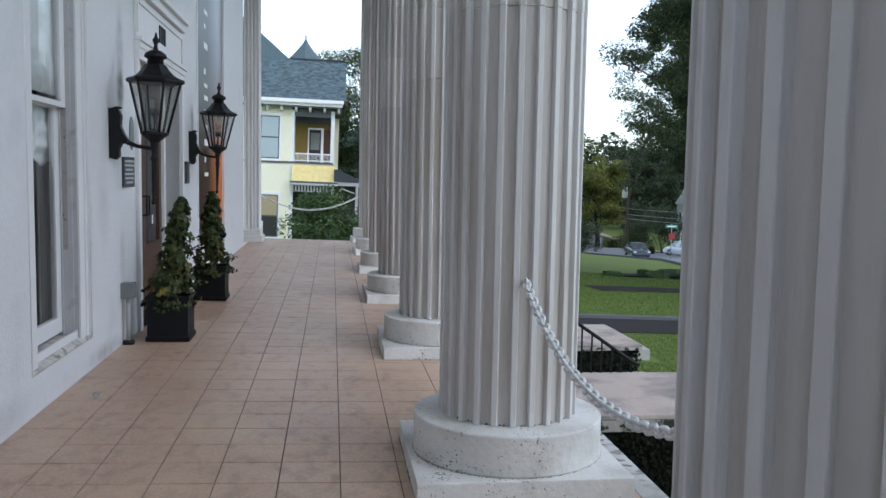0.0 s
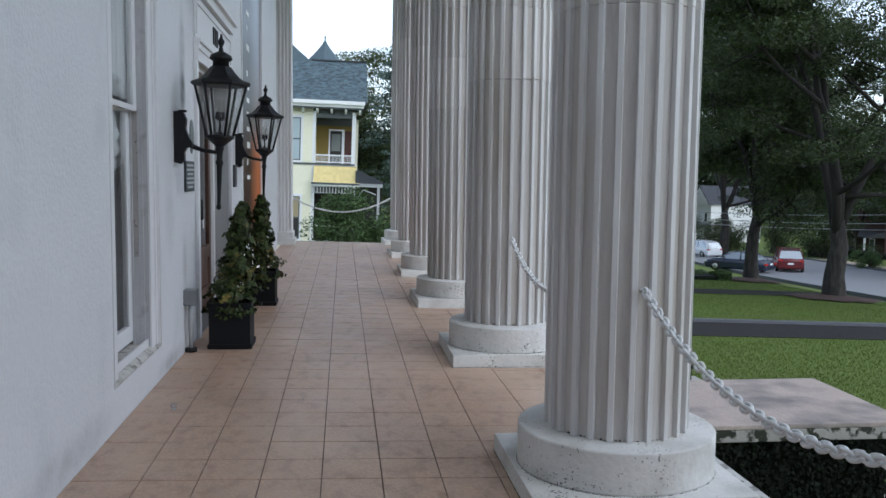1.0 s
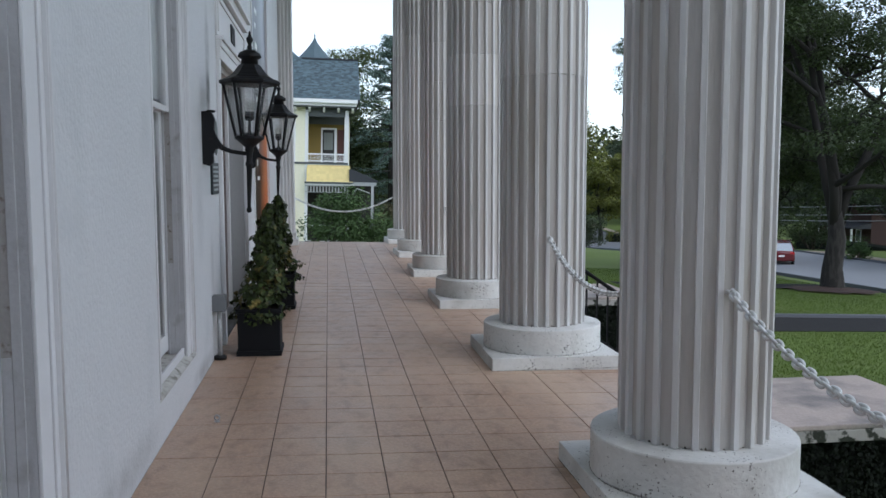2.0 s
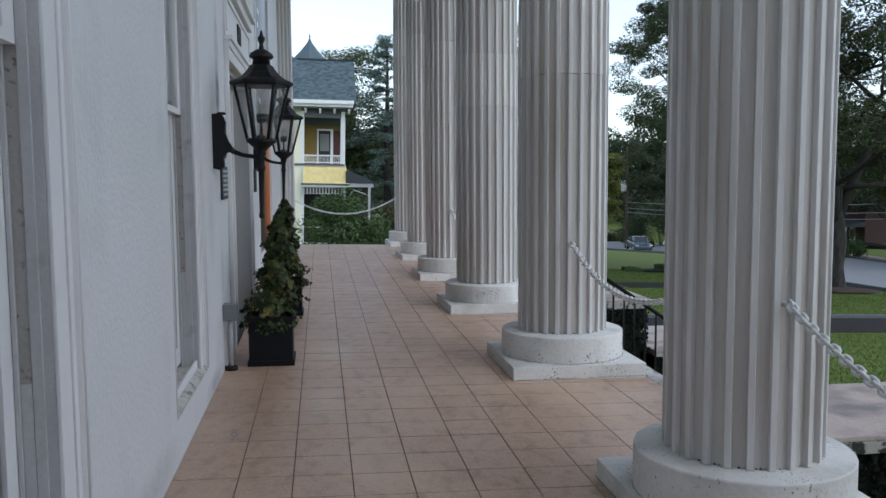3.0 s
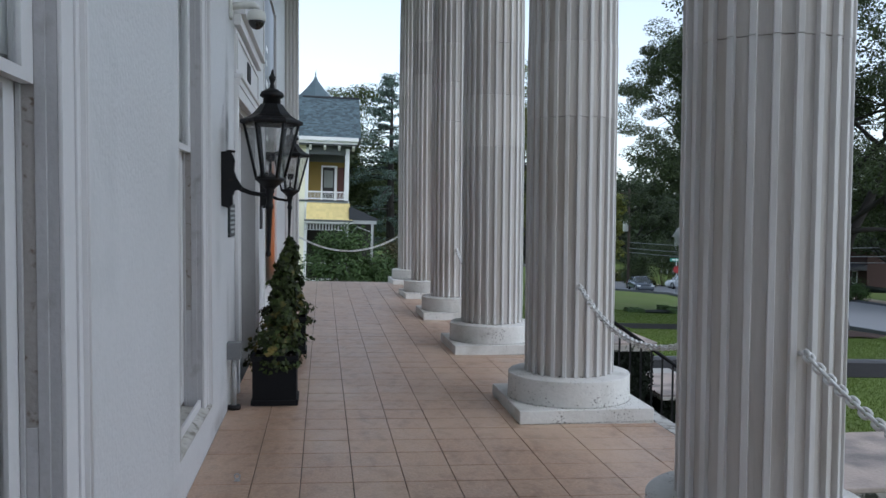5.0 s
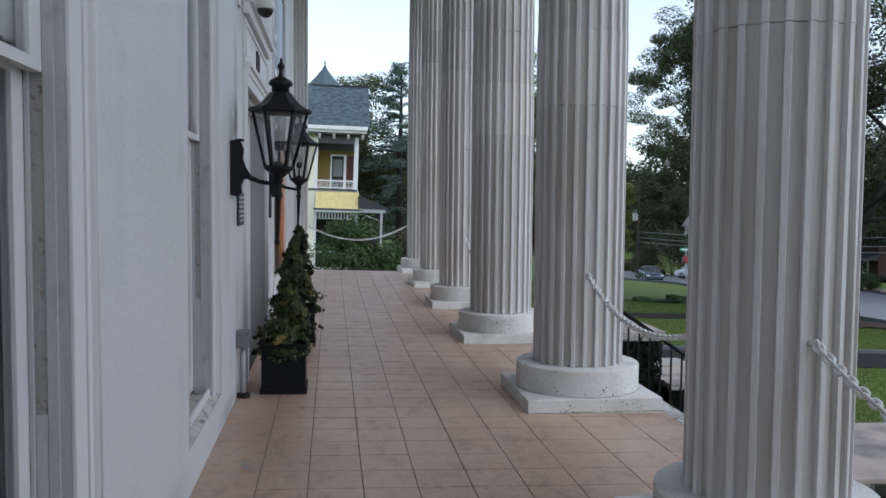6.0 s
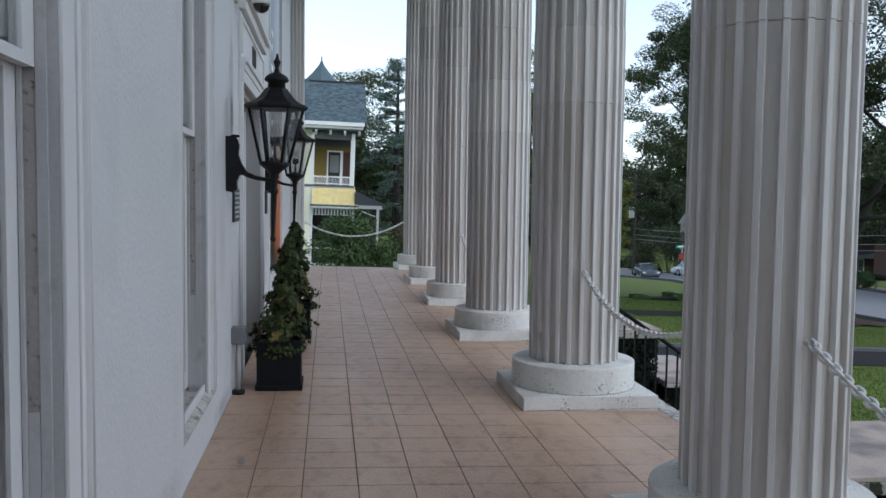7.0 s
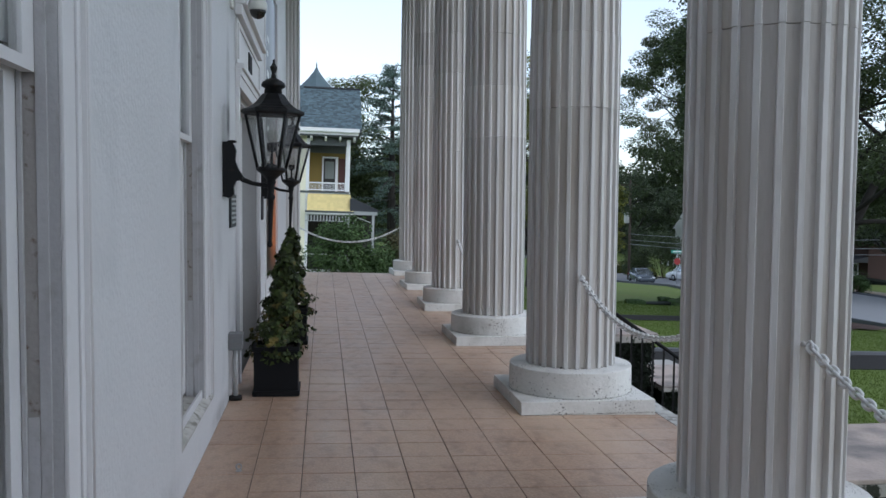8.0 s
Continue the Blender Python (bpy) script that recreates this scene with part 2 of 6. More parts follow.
SHADE_TAN = mat("tan_shade", (0.36, 0.30, 0.18), 0.7, vary=0.05, bump=0.0)
# dark colours stand in for unlit rooms, panes and the depth of the porch
DARK_ROOM = mat("unlit_dark_interior", (0.035, 0.033, 0.03), 0.9, bump=0.0)
ROOM = mat("unlit_room_plaster", (0.12, 0.115, 0.105), 0.9, bump=0.0)
LINEN = mat("white_curtain_fabric", (0.82, 0.84, 0.84), 0.85, vary=0.06, scale=5, bump=0.2, bump_scale=150)
DRAPE = mat("grey_drape", (0.075, 0.07, 0.058), 0.85, vary=0.1, scale=4, bump=0.2, bump_scale=120)
WOOD = mat("brown_varnished_wood", (0.065, 0.028, 0.016), 0.4, vary=0.2, scale=2, bump=0.15, bump_scale=40, stretch=(6, 6, 0.6))
GREY_PANEL = mat("grey_painted_panel", (0.34, 0.34, 0.34), 0.6, vary=0.06)
PLAQUE = mat("dark_bronze_plaque", (0.03, 0.038, 0.042), 0.45, metal=0.3)
PLAQUE_TEXT = mat("pale_lettering_bars", (0.45, 0.48, 0.48), 0.6, bump=0.0)
MAILBOX = mat("dark_grey_metal_box", (0.06, 0.06, 0.065), 0.5, metal=0.4)
GREYBOX = mat("grey_enamel_box", (0.15, 0.155, 0.16), 0.5, vary=0.1)
CAMWHITE = mat("white_plastic", (0.62, 0.62, 0.58), 0.4, vary=0.04, bump=0.0)
CAMDARK = mat("smoked_dome", (0.015, 0.013, 0.012), 0.08, bump=0.0)
BULB = glass("bulb_glass", (0.92, 0.92, 0.9), 0.02)
STEEL = mat("galvanised_steel", (0.42, 0.43, 0.44), 0.4, metal=0.8, vary=0.1)
RUBBER = mat("tyre_rubber", (0.012, 0.012, 0.013), 0.85, bump=0.0)
RIM = mat("alloy_rim", (0.45, 0.46, 0.47), 0.3, metal=0.9, bump=0.0)
CAR_GLASS = mat("car_glass", (0.30, 0.33, 0.35), 0.08, metal=0.75, bump=0.0, vary=0.02)
RED_PAINT = mat("red_car_paint", (0.12, 0.008, 0.010), 0.22, vary=0.03, bump=0.0, spec=0.7)
NAVY_PAINT = mat("navy_car_paint", (0.012, 0.018, 0.038), 0.2, vary=0.03, bump=0.0, spec=0.7)
SILVER_PAINT = mat("dark_silver_car_paint", (0.10, 0.12, 0.145), 0.25, metal=0.4, vary=0.03, bump=0.0)
WHITE_PAINT = mat("white_car_paint", (0.75, 0.76, 0.78), 0.25, vary=0.02, bump=0.0)
LAMP_RED = mat("tail_lamp_red", (0.4, 0.01, 0.01), 0.2, bump=0.0)
HEADLAMP = mat("headlamp_lens", (0.7, 0.72, 0.74), 0.1, bump=0.0)
SIGN_GREEN = mat("green_sign", (0.03, 0.25, 0.19), 0.5, bump=0.0)
SIGN_RED = mat("red_sign", (0.28, 0.02, 0.022), 0.5, bump=0.0)
POLE_WOOD = mat("utility_pole_wood", (0.085, 0.065, 0.05), 0.9)
WIRE = mat("pale_cable", (0.30, 0.31, 0.32), 0.6, bump=0.0)
BRICK = mat("red_brick_far", (0.055, 0.028, 0.023), 0.85, vary=0.15, scale=3)


def banner_print():
    """The vertical window banner's printed picture: dusky lavender above, brown and orange below, dark along one edge."""
    m = bpy.data.materials.new("printed_banner")
    m.use_nodes = True
    n, l = m.node_tree.nodes, m.node_tree.links
    b = n["Principled BSDF"]
    tc, sp = n.new("ShaderNodeTexCoord"), n.new("ShaderNodeSeparateXYZ")
    l.new(tc.outputs["Generated"], sp.inputs["Vector"])
    up, across = n.new("ShaderNodeValToRGB"), n.new("ShaderNodeValToRGB")
    stops = ((0.0, (0.05, 0.03, 0.02)), (0.10, (0.62, 0.16, 0.03)), (0.38, (0.55, 0.17, 0.05)), (0.46, (0.20, 0.13, 0.10)), (0.55, (0.17, 0.13, 0.14)),
             (0.70, (0.24, 0.235, 0.29)), (1.0, (0.26, 0.28, 0.34)))
    e = up.color_ramp.elements
    e[0].position, e[0].color = stops[0][0], (*stops[0][1], 1)
    e[1].position, e[1].color = stops[-1][0], (*stops[-1][1], 1)
    for p, c in stops[1:-1]:
        e.new(p).color = (*c, 1)
    a = across.color_ramp.elements
    a[0].position, a[0].color = 0.42, (0.06, 0.055, 0.06, 1)
    a[1].position, a[1].color = 0.80, (1, 1, 1, 1)
    l.new(sp.outputs["Z"], up.inputs["Fac"])
    l.new(sp.outputs["Y"], across.inputs["Fac"])
    mx = n.new("ShaderNodeMix")
    mx.data_type, mx.blend_type = "RGBA", "MULTIPLY"
    mx.inputs["Factor"].default_value = 1.0
    l.new(up.outputs["Color"], mx.inputs["A"])
    l.new(across.outputs["Color"], mx.inputs["B"])
    l.new(mx.outputs["Result"], b.inputs["Base Color"])
    b.inputs["Roughness"].default_value = 0.33
    b.inputs["Specular IOR Level"].default_value = 0.22
    return m


BANNER = banner_print()


def dark_smudges(m, spots):
    """Lays soft dark smudges, each (centre, half sizes, strength), over a surface's colour."""
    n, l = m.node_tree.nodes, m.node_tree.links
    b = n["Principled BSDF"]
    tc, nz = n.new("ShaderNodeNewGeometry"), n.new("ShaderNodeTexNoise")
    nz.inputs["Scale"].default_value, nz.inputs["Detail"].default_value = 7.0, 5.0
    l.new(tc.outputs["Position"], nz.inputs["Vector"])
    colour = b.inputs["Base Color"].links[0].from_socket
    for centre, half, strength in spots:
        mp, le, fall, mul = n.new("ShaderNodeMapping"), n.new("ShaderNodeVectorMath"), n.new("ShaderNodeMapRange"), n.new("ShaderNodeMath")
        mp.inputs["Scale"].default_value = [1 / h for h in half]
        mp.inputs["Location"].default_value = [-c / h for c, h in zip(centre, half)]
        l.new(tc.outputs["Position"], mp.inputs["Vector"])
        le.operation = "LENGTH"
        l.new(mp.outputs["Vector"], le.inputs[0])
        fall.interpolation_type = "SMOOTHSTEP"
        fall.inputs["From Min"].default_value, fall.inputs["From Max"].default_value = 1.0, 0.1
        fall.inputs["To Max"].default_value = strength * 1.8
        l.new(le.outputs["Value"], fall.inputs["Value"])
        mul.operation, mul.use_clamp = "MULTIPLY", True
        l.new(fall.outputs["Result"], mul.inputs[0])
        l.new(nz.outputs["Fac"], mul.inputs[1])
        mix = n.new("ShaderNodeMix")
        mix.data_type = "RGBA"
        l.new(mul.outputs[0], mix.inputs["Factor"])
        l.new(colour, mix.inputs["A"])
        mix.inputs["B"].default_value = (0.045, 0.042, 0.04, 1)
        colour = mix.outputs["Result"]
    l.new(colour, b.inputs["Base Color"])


# soot over both lanterns; fainter dark spots lower down and along the wall's foot
dark_smudges(STUCCO, [((0, 6.50, 2.17), (0.3, 0.17, 0.26), 1.0), ((0, 6.50, 2.5), (0.3, 0.18, 0.5), 0.4), ((0, 10.25, 2.12), (0.3, 0.14, 0.28), 0.85),
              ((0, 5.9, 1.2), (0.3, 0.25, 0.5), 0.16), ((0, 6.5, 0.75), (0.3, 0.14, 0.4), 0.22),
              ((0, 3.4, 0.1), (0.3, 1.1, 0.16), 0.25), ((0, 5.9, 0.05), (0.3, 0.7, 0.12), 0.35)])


# ---- builders ----
def box(bm, x0, x1, y0, y1, z0, z1, bevel=0.0):
    r = bmesh.ops.create_cube(bm, size=1.0, matrix=Matrix.Translation(((x0 + x1) / 2, (y0 + y1) / 2, (z0 + z1) / 2))
                              @ Matrix.Diagonal((x1 - x0, y1 - y0, z1 - z0, 1)))
    if bevel:
        edges = {e for v in r["verts"] for e in v.link_edges}
        bmesh.ops.bevel(bm, geom=list(edges), offset=bevel, segments=2, profile=0.6, affect="EDGES")
    return bm


def boxes(*rows, bevel=0.0):
    bm = bmesh.new()
    for r in rows:
        box(bm, *r, bevel=bevel)
    return bm


def lathe(profile, n=24, bm=None, at=(0, 0, 0), phase=0.0, smooth=True):
    """A turned form from (radius, height) pairs, closed at both ends."""
    bm = bm or bmesh.new()
    rings = [[bm.verts.new((at[0] + r * math.cos(2 * math.pi * i / n + phase), at[1] + r * math.sin(2 * math.pi * i / n + phase), at[2] + z))
              for i in range(n)] for r, z in profile]
    for a, b in zip(rings, rings[1:]):
        for i in range(n):
            bm.faces.new((a[i], a[(i + 1) % n], b[(i + 1) % n], b[i])).smooth = smooth
    bm.faces.new(rings[0][::-1])
    bm.faces.new(rings[-1])
    return bm


def tube(points, radius, n=8, bm=None, closed=False):
    """A pipe along points; radius is one number or one for each point."""
    bm = bm or bmesh.new()
    pts = [Vector(p) for p in points]
    rad = [radius] * len(pts) if isinstance(radius, (int, float)) else radius
    rings, side = [], None
    for i, p in enumerate(pts):
        a, b = (pts[i - 1], pts[(i + 1) % len(pts)]) if closed else (pts[max(i - 1, 0)], pts[min(i + 1, len(pts) - 1)])
        d = (b - a).normalized()
        if side is None:
            side = d.orthogonal().normalized()
        side = (side - d * side.dot(d)).normalized()
        up = d.cross(side)
        rings.append([bm.verts.new(p + rad[i] * (math.cos(2 * math.pi * k / n) * side + math.sin(2 * math.pi * k / n) * up)) for k in range(n)])
    pairs = list(zip(rings, rings[1:])) + ([(rings[-1], rings[0])] if closed else [])
    for a, b in pairs:
        for k in range(n):
            bm.faces.new((a[k], a[(k + 1) % n], b[(k + 1) % n], b[k])).smooth = True
    if not closed:
        bm.faces.new(rings[0][::-1])
        bm.faces.new(rings[-1])
    return bm


def prism(outline, axis, a, b, bm=None):
    """A flat outline of (u, v) pairs pushed along an axis from a to b."""
    bm = bm or bmesh.new()
    put = {"x": lambda u, v, w: (w, u, v), "y": lambda u, v, w: (u, w, v), "z": lambda u, v, w: (u, v, w)}[axis]
    r0, r1 = ([bm.verts.new(put(u, v, w)) for u, v in outline] for w in (a, b))
    n = len(outline)
    for i in range(n):
        bm.faces.new((r0[i], r0[(i + 1) % n], r1[(i + 1) % n], r1[i]))
    bm.faces.new(r0[::-1])
    bm.faces.new(r1)
    bmesh.ops.recalc_face_normals(bm, faces=bm.faces[:])
    return bm


def mesh_of(name, bm, material):
    me = bpy.data.meshes.new(name)
    bm.to_mesh(me)
    bm.free()
    me.materials.append(material)
    return me


def part(name, bm, material, parent=None, label="", at=None, kind=""):
    ob = new(name, mesh_of(name, bm, material) if isinstance(bm, bmesh.types.BMesh) else bm)
    if parent:
        ob.parent = parent
    if at:
        ob.matrix_basis = at
    return tagged(ob, label=label, kind=kind)


def thing(name, label, category, at=None, group=""):
    ob = new(name)
    ob.empty_display_size = 0.2
    if at:
        ob.matrix_basis = at
    return tagged(ob, label, category, group)


def setting(name, bm, material, label="", category=""):
    return tagged(part(name, bm, material), label, category, kind="structure")


def leaf_mesh(name, centres, normals, sizes, material, seed=0, lobes=False, droop=0.0):
    """Many small leaves as one mesh: each a pointed four-sided or lobed seven-sided blade, with its own tilt."""
    rng = np.random.default_rng(seed)
    c, nrm, s = np.asarray(centres, float), np.asarray(normals, float), np.asarray(sizes, float)[:, None, None]
    k = len(c)
    nrm = nrm + rng.normal(0, 0.45, (k, 3))
    nrm /= np.linalg.norm(nrm, axis=1, keepdims=True) + 1e-9
    ref = rng.normal(0, 1, (k, 3)) - [0, 0, droop]
    u = ref - (ref * nrm).sum(1, keepdims=True) * nrm
    u /= np.linalg.norm(u, axis=1, keepdims=True) + 1e-9
    w = np.cross(nrm, u)
    shape = ([(-0.45, 0), (-0.25, 0.42), (0.05, 0.30), (0.55, 0), (0.05, -0.30), (-0.25, -0.42)] if lobes
             else [(-0.5, 0), (0.0, 0.28), (0.55, 0), (0.0, -0.28)])
    q = len(shape)
    sh = np.array(shape)
    v = c[:, None, :] + s * (sh[None, :, 0, None] * u[:, None, :] + sh[None, :, 1, None] * w[:, None, :])
    fold = np.abs(sh[:, 1])[None, :, None] * nrm[:, None, :] * s * 0.35
    v = (v + fold).reshape(-1, 3)
    me = bpy.data.meshes.new(name)
    me.vertices.add(k * q)
    me.vertices.foreach_set("co", v.ravel())
    me.loops.add(k * q)
    me.loops.foreach_set("vertex_index", np.arange(k * q))
    me.polygons.add(k)
    me.polygons.foreach_set("loop_start", np.arange(0, k * q, q))
    me.update(calc_edges=True)
    me.materials.append(material)
    return me


def clump_leaves(spots, each, size, seed, spread=1.0, flat=0.6):
    """Leaf centres, outward normals and sizes round clumps given as (x, y, z, radius)."""
    rng = np.random.default_rng(seed)
    cs, ns = [], []
    for x, y, z, r in spots:
        d = rng.normal(0, 1, (each, 3))
        d /= np.linalg.norm(d, axis=1, keepdims=True)
        rad = r * rng.uniform(0.25, 1.0, (each, 1)) ** 0.5 * spread
        cs.append(np.array([x, y, z]) + d * rad * [1, 1, flat])
        ns.append(d * 0.6 + [0, 0, 0.7])
    c = np.concatenate(cs)
    return c, np.concatenate(ns), size * rng.uniform(0.6, 1.35, len(c))


# ---- the porch: floor, wall, columns ----
COL_X, COLS = 2.72, (0.19, 3.30, 6.44, 9.57, 12.61, 15.60, 18.56)


def lawn_z(x, y):
    """Height of the lawn's plane: level near the porch, falling towards the street and along it."""
    slope = lambda v, a, b, s: s * min(max(v - a, 0), b - a)
    return -1.2 - slope(y, 9, 38, 0.045) - slope(y, 38, 50, 0.03) - slope(y, 50, 85, 0.075) - slope(x, 6, 22, 0.045)


OUT = 1.4                                # how much farther the lower street lies than the lawn's edge


def far(x, y):
    return 1.0 + OUT * (x - 1.0), -0.6 + OUT * (y + 0.6)


def gz(x, y):
    """Height of the ground: the lawn, a bank past its edge, and the street and gardens below it."""
    past = lambda a, b: a - (19.3 + 0.1 * (b - 27))
    if past(x, y) <= 0:
        return lawn_z(x, y)
    qx, qy = 1.0 + (x - 1.0) / OUT, -0.6 + (y + 0.6) / OUT
    low = 1.54 + OUT * (lawn_z(qx, qy) - 1.54)
    if past(qx, qy) >= 0:
        return low
    w = past(x, y) / (past(x, y) - past(qx, qy))
    return lawn_z(x, y) * (1 - w) + low * w


FALL = 0.02                              # outward tilt of the porch floor, set to fit the camera's view
FLOOR_Y0, FLOOR_Y1, EDGE_X = -4.0, 18.75, 3.30
floor_bed = setting("floor", boxes((0, EDGE_X, FLOOR_Y0, FLOOR_Y1, -0.35, -0.006)), GROUT, "porch floor bed with dark joints between terracotta tiles", "floor")
floor_bed.matrix_basis = pose(0, 0, 0, 0, math.degrees(math.atan(FALL)), 0)
setting("porch_edge", boxes((EDGE_X, EDGE_X + 0.13, FLOOR_Y0, FLOOR_Y1, -1.5, -0.064), (0, EDGE_X, FLOOR_Y1, FLOOR_Y1 + 0.1, -2.4, -0.07)), EDGE,
        "chipped white painted edge along the porch floor", "edge")

# wall with openings for two windows, the entrance and a third window
WALL_TOP, WALL_IN = 7.2, -0.36
WIN_A, WIN_B, WIN_C, DOOR = (1.22, 2.53), (4.22, 5.53), (10.62, 13.45), (7.12, 9.34)
SILL_Z, HEAD_Z, DOOR_TOP = 0.235, 3.75, 2.52
wall_rows, y = [], -4.0
for (a, b), lo, hi in ((WIN_A, SILL_Z, HEAD_Z), (WIN_B, SILL_Z, HEAD_Z), (DOOR, -0.01, DOOR_TOP), (WIN_C, SILL_Z, 4.6)):
    wall_rows.append((WALL_IN, 0, y, a, -0.4, WALL_TOP))
    if lo > 0:
        wall_rows.append((WALL_IN, 0, a, b, -0.4, lo))
    wall_rows.append((WALL_IN, 0, a, b, hi, WALL_TOP))
    y = b
wall_rows.append((WALL_IN, 0, y, 16.6, -0.4, WALL_TOP))
setting("wall_front", boxes(*wall_rows), STUCCO, "white stucco front wall of the portico", "wall")
setting("wall_return", boxes((-0.62, -0.36, 16.5, 19.0, -2.4, WALL_TOP)), STUCCO, "white stucco wall set back past the corner", "wall")
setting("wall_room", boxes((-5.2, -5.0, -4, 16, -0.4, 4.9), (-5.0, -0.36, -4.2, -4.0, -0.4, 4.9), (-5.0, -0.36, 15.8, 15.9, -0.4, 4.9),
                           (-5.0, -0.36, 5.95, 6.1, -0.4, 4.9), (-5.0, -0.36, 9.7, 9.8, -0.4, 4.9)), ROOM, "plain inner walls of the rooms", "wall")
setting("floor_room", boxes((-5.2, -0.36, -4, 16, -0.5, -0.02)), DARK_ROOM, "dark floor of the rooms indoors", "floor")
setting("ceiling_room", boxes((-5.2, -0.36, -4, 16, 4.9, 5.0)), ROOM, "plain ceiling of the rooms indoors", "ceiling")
setting("ceiling_porch", boxes((-0.36, 3.6, -4, 19.3, 7.2, 7.35)), TRIM, "white painted porch ceiling high above the columns", "ceiling")
# unseen wall and wing, added to keep light off the near porch
setting("wall_behind", boxes((-0.36, 2.3, -4.3, -4.0, -1.3, 2.4), (2.3, 9.5, -4.3, -4.0, -2.2, 8.0)), STUCCO, "plain unseen wall added behind the view to block light", "wall")
setting("entablature", boxes((2.3, 3.2, -4, 19.3, 6.75, 7.2), (3.2, 3.55, -4, 19.3, 7.0, 7.2)), TRIM, "white beam carried by the columns", "beam")


def flute_ring(radius, flutes=24, depth=0.027):
    """The cross-section of a fluted shaft: flat fillets between flat-bottomed channels with steep sides."""
    pts = []
    for i in range(flutes):
        a0 = 2 * math.pi * i / flutes + radians(5.7)
        for f, d in ((0.0, 0.12), (0.022, 0), (0.288, 0), (0.31, 0.12), (0.318, 0.94), (0.335, 1.0), (0.665, 0.985), (0.975, 1.0), (0.992, 0.94)):
            a = a0 + f * 2 * math.pi / flutes
            pts.append(((radius - d * depth) * math.cos(a), (radius - d * depth) * math.sin(a)))
    return pts


def shaft_piece(z0, z1, r0, r1, seed, depth=0.027):
    """One drum of a fluted shaft; its ends run a little uneven from flute to flute, so that the joint opens and closes."""
    rng = random.Random(seed)
    bm = bmesh.new()
    rings = []
    gap = [rng.uniform(0.0001, 0.0016) for _ in range(24)]
    for e, inset in ((0, 0.008), (1, 0.0015), (2, 0.0), (-3, 0.0), (-2, 0.0015), (-1, 0.008)):
        ring = []
        r = r0 if e >= 0 else r1
        for k, (x, y) in enumerate(flute_ring(r - inset, depth=depth)):
            g = gap[(k // 9) % 24] * (1.0 if k % 9 > 3 else 0.2)
            z = z0 + g + (0, 0.0008, 0.003)[e] if e >= 0 else z1 - g - (0, 0.0008, 0.003)[-e - 1]
            ring.append(bm.verts.new((x, y, z)))
        rings.append(ring)
    n = len(rings[0])
    for a, b in zip(rings, rings[1:]):
        for i in range(n):
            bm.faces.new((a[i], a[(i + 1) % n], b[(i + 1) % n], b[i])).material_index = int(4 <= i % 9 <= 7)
    bm.faces.new(rings[0][::-1])
    bm.faces.new(rings[-1])
    return bm


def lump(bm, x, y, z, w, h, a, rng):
    """A small irregular dark crumb: a low pyramid with five uneven sides."""
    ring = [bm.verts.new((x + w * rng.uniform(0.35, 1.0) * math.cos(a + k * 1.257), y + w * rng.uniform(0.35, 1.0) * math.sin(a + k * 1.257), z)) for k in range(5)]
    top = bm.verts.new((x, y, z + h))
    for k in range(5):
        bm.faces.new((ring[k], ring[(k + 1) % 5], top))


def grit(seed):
    """Dark crumbs: dirt, plus crevice shade put in as shape, at flutes, drum and plinth."""
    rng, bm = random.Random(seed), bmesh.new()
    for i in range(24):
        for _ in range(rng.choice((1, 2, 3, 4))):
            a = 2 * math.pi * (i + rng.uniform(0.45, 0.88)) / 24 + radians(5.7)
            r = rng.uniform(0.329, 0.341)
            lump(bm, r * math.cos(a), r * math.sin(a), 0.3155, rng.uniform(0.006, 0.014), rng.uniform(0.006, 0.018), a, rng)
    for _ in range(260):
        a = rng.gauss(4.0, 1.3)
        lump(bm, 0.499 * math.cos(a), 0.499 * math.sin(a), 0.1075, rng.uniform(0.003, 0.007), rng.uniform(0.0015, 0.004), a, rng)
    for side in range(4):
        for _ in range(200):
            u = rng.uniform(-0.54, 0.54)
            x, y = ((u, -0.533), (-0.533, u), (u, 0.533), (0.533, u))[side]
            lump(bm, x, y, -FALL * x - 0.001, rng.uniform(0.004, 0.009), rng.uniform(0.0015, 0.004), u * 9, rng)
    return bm


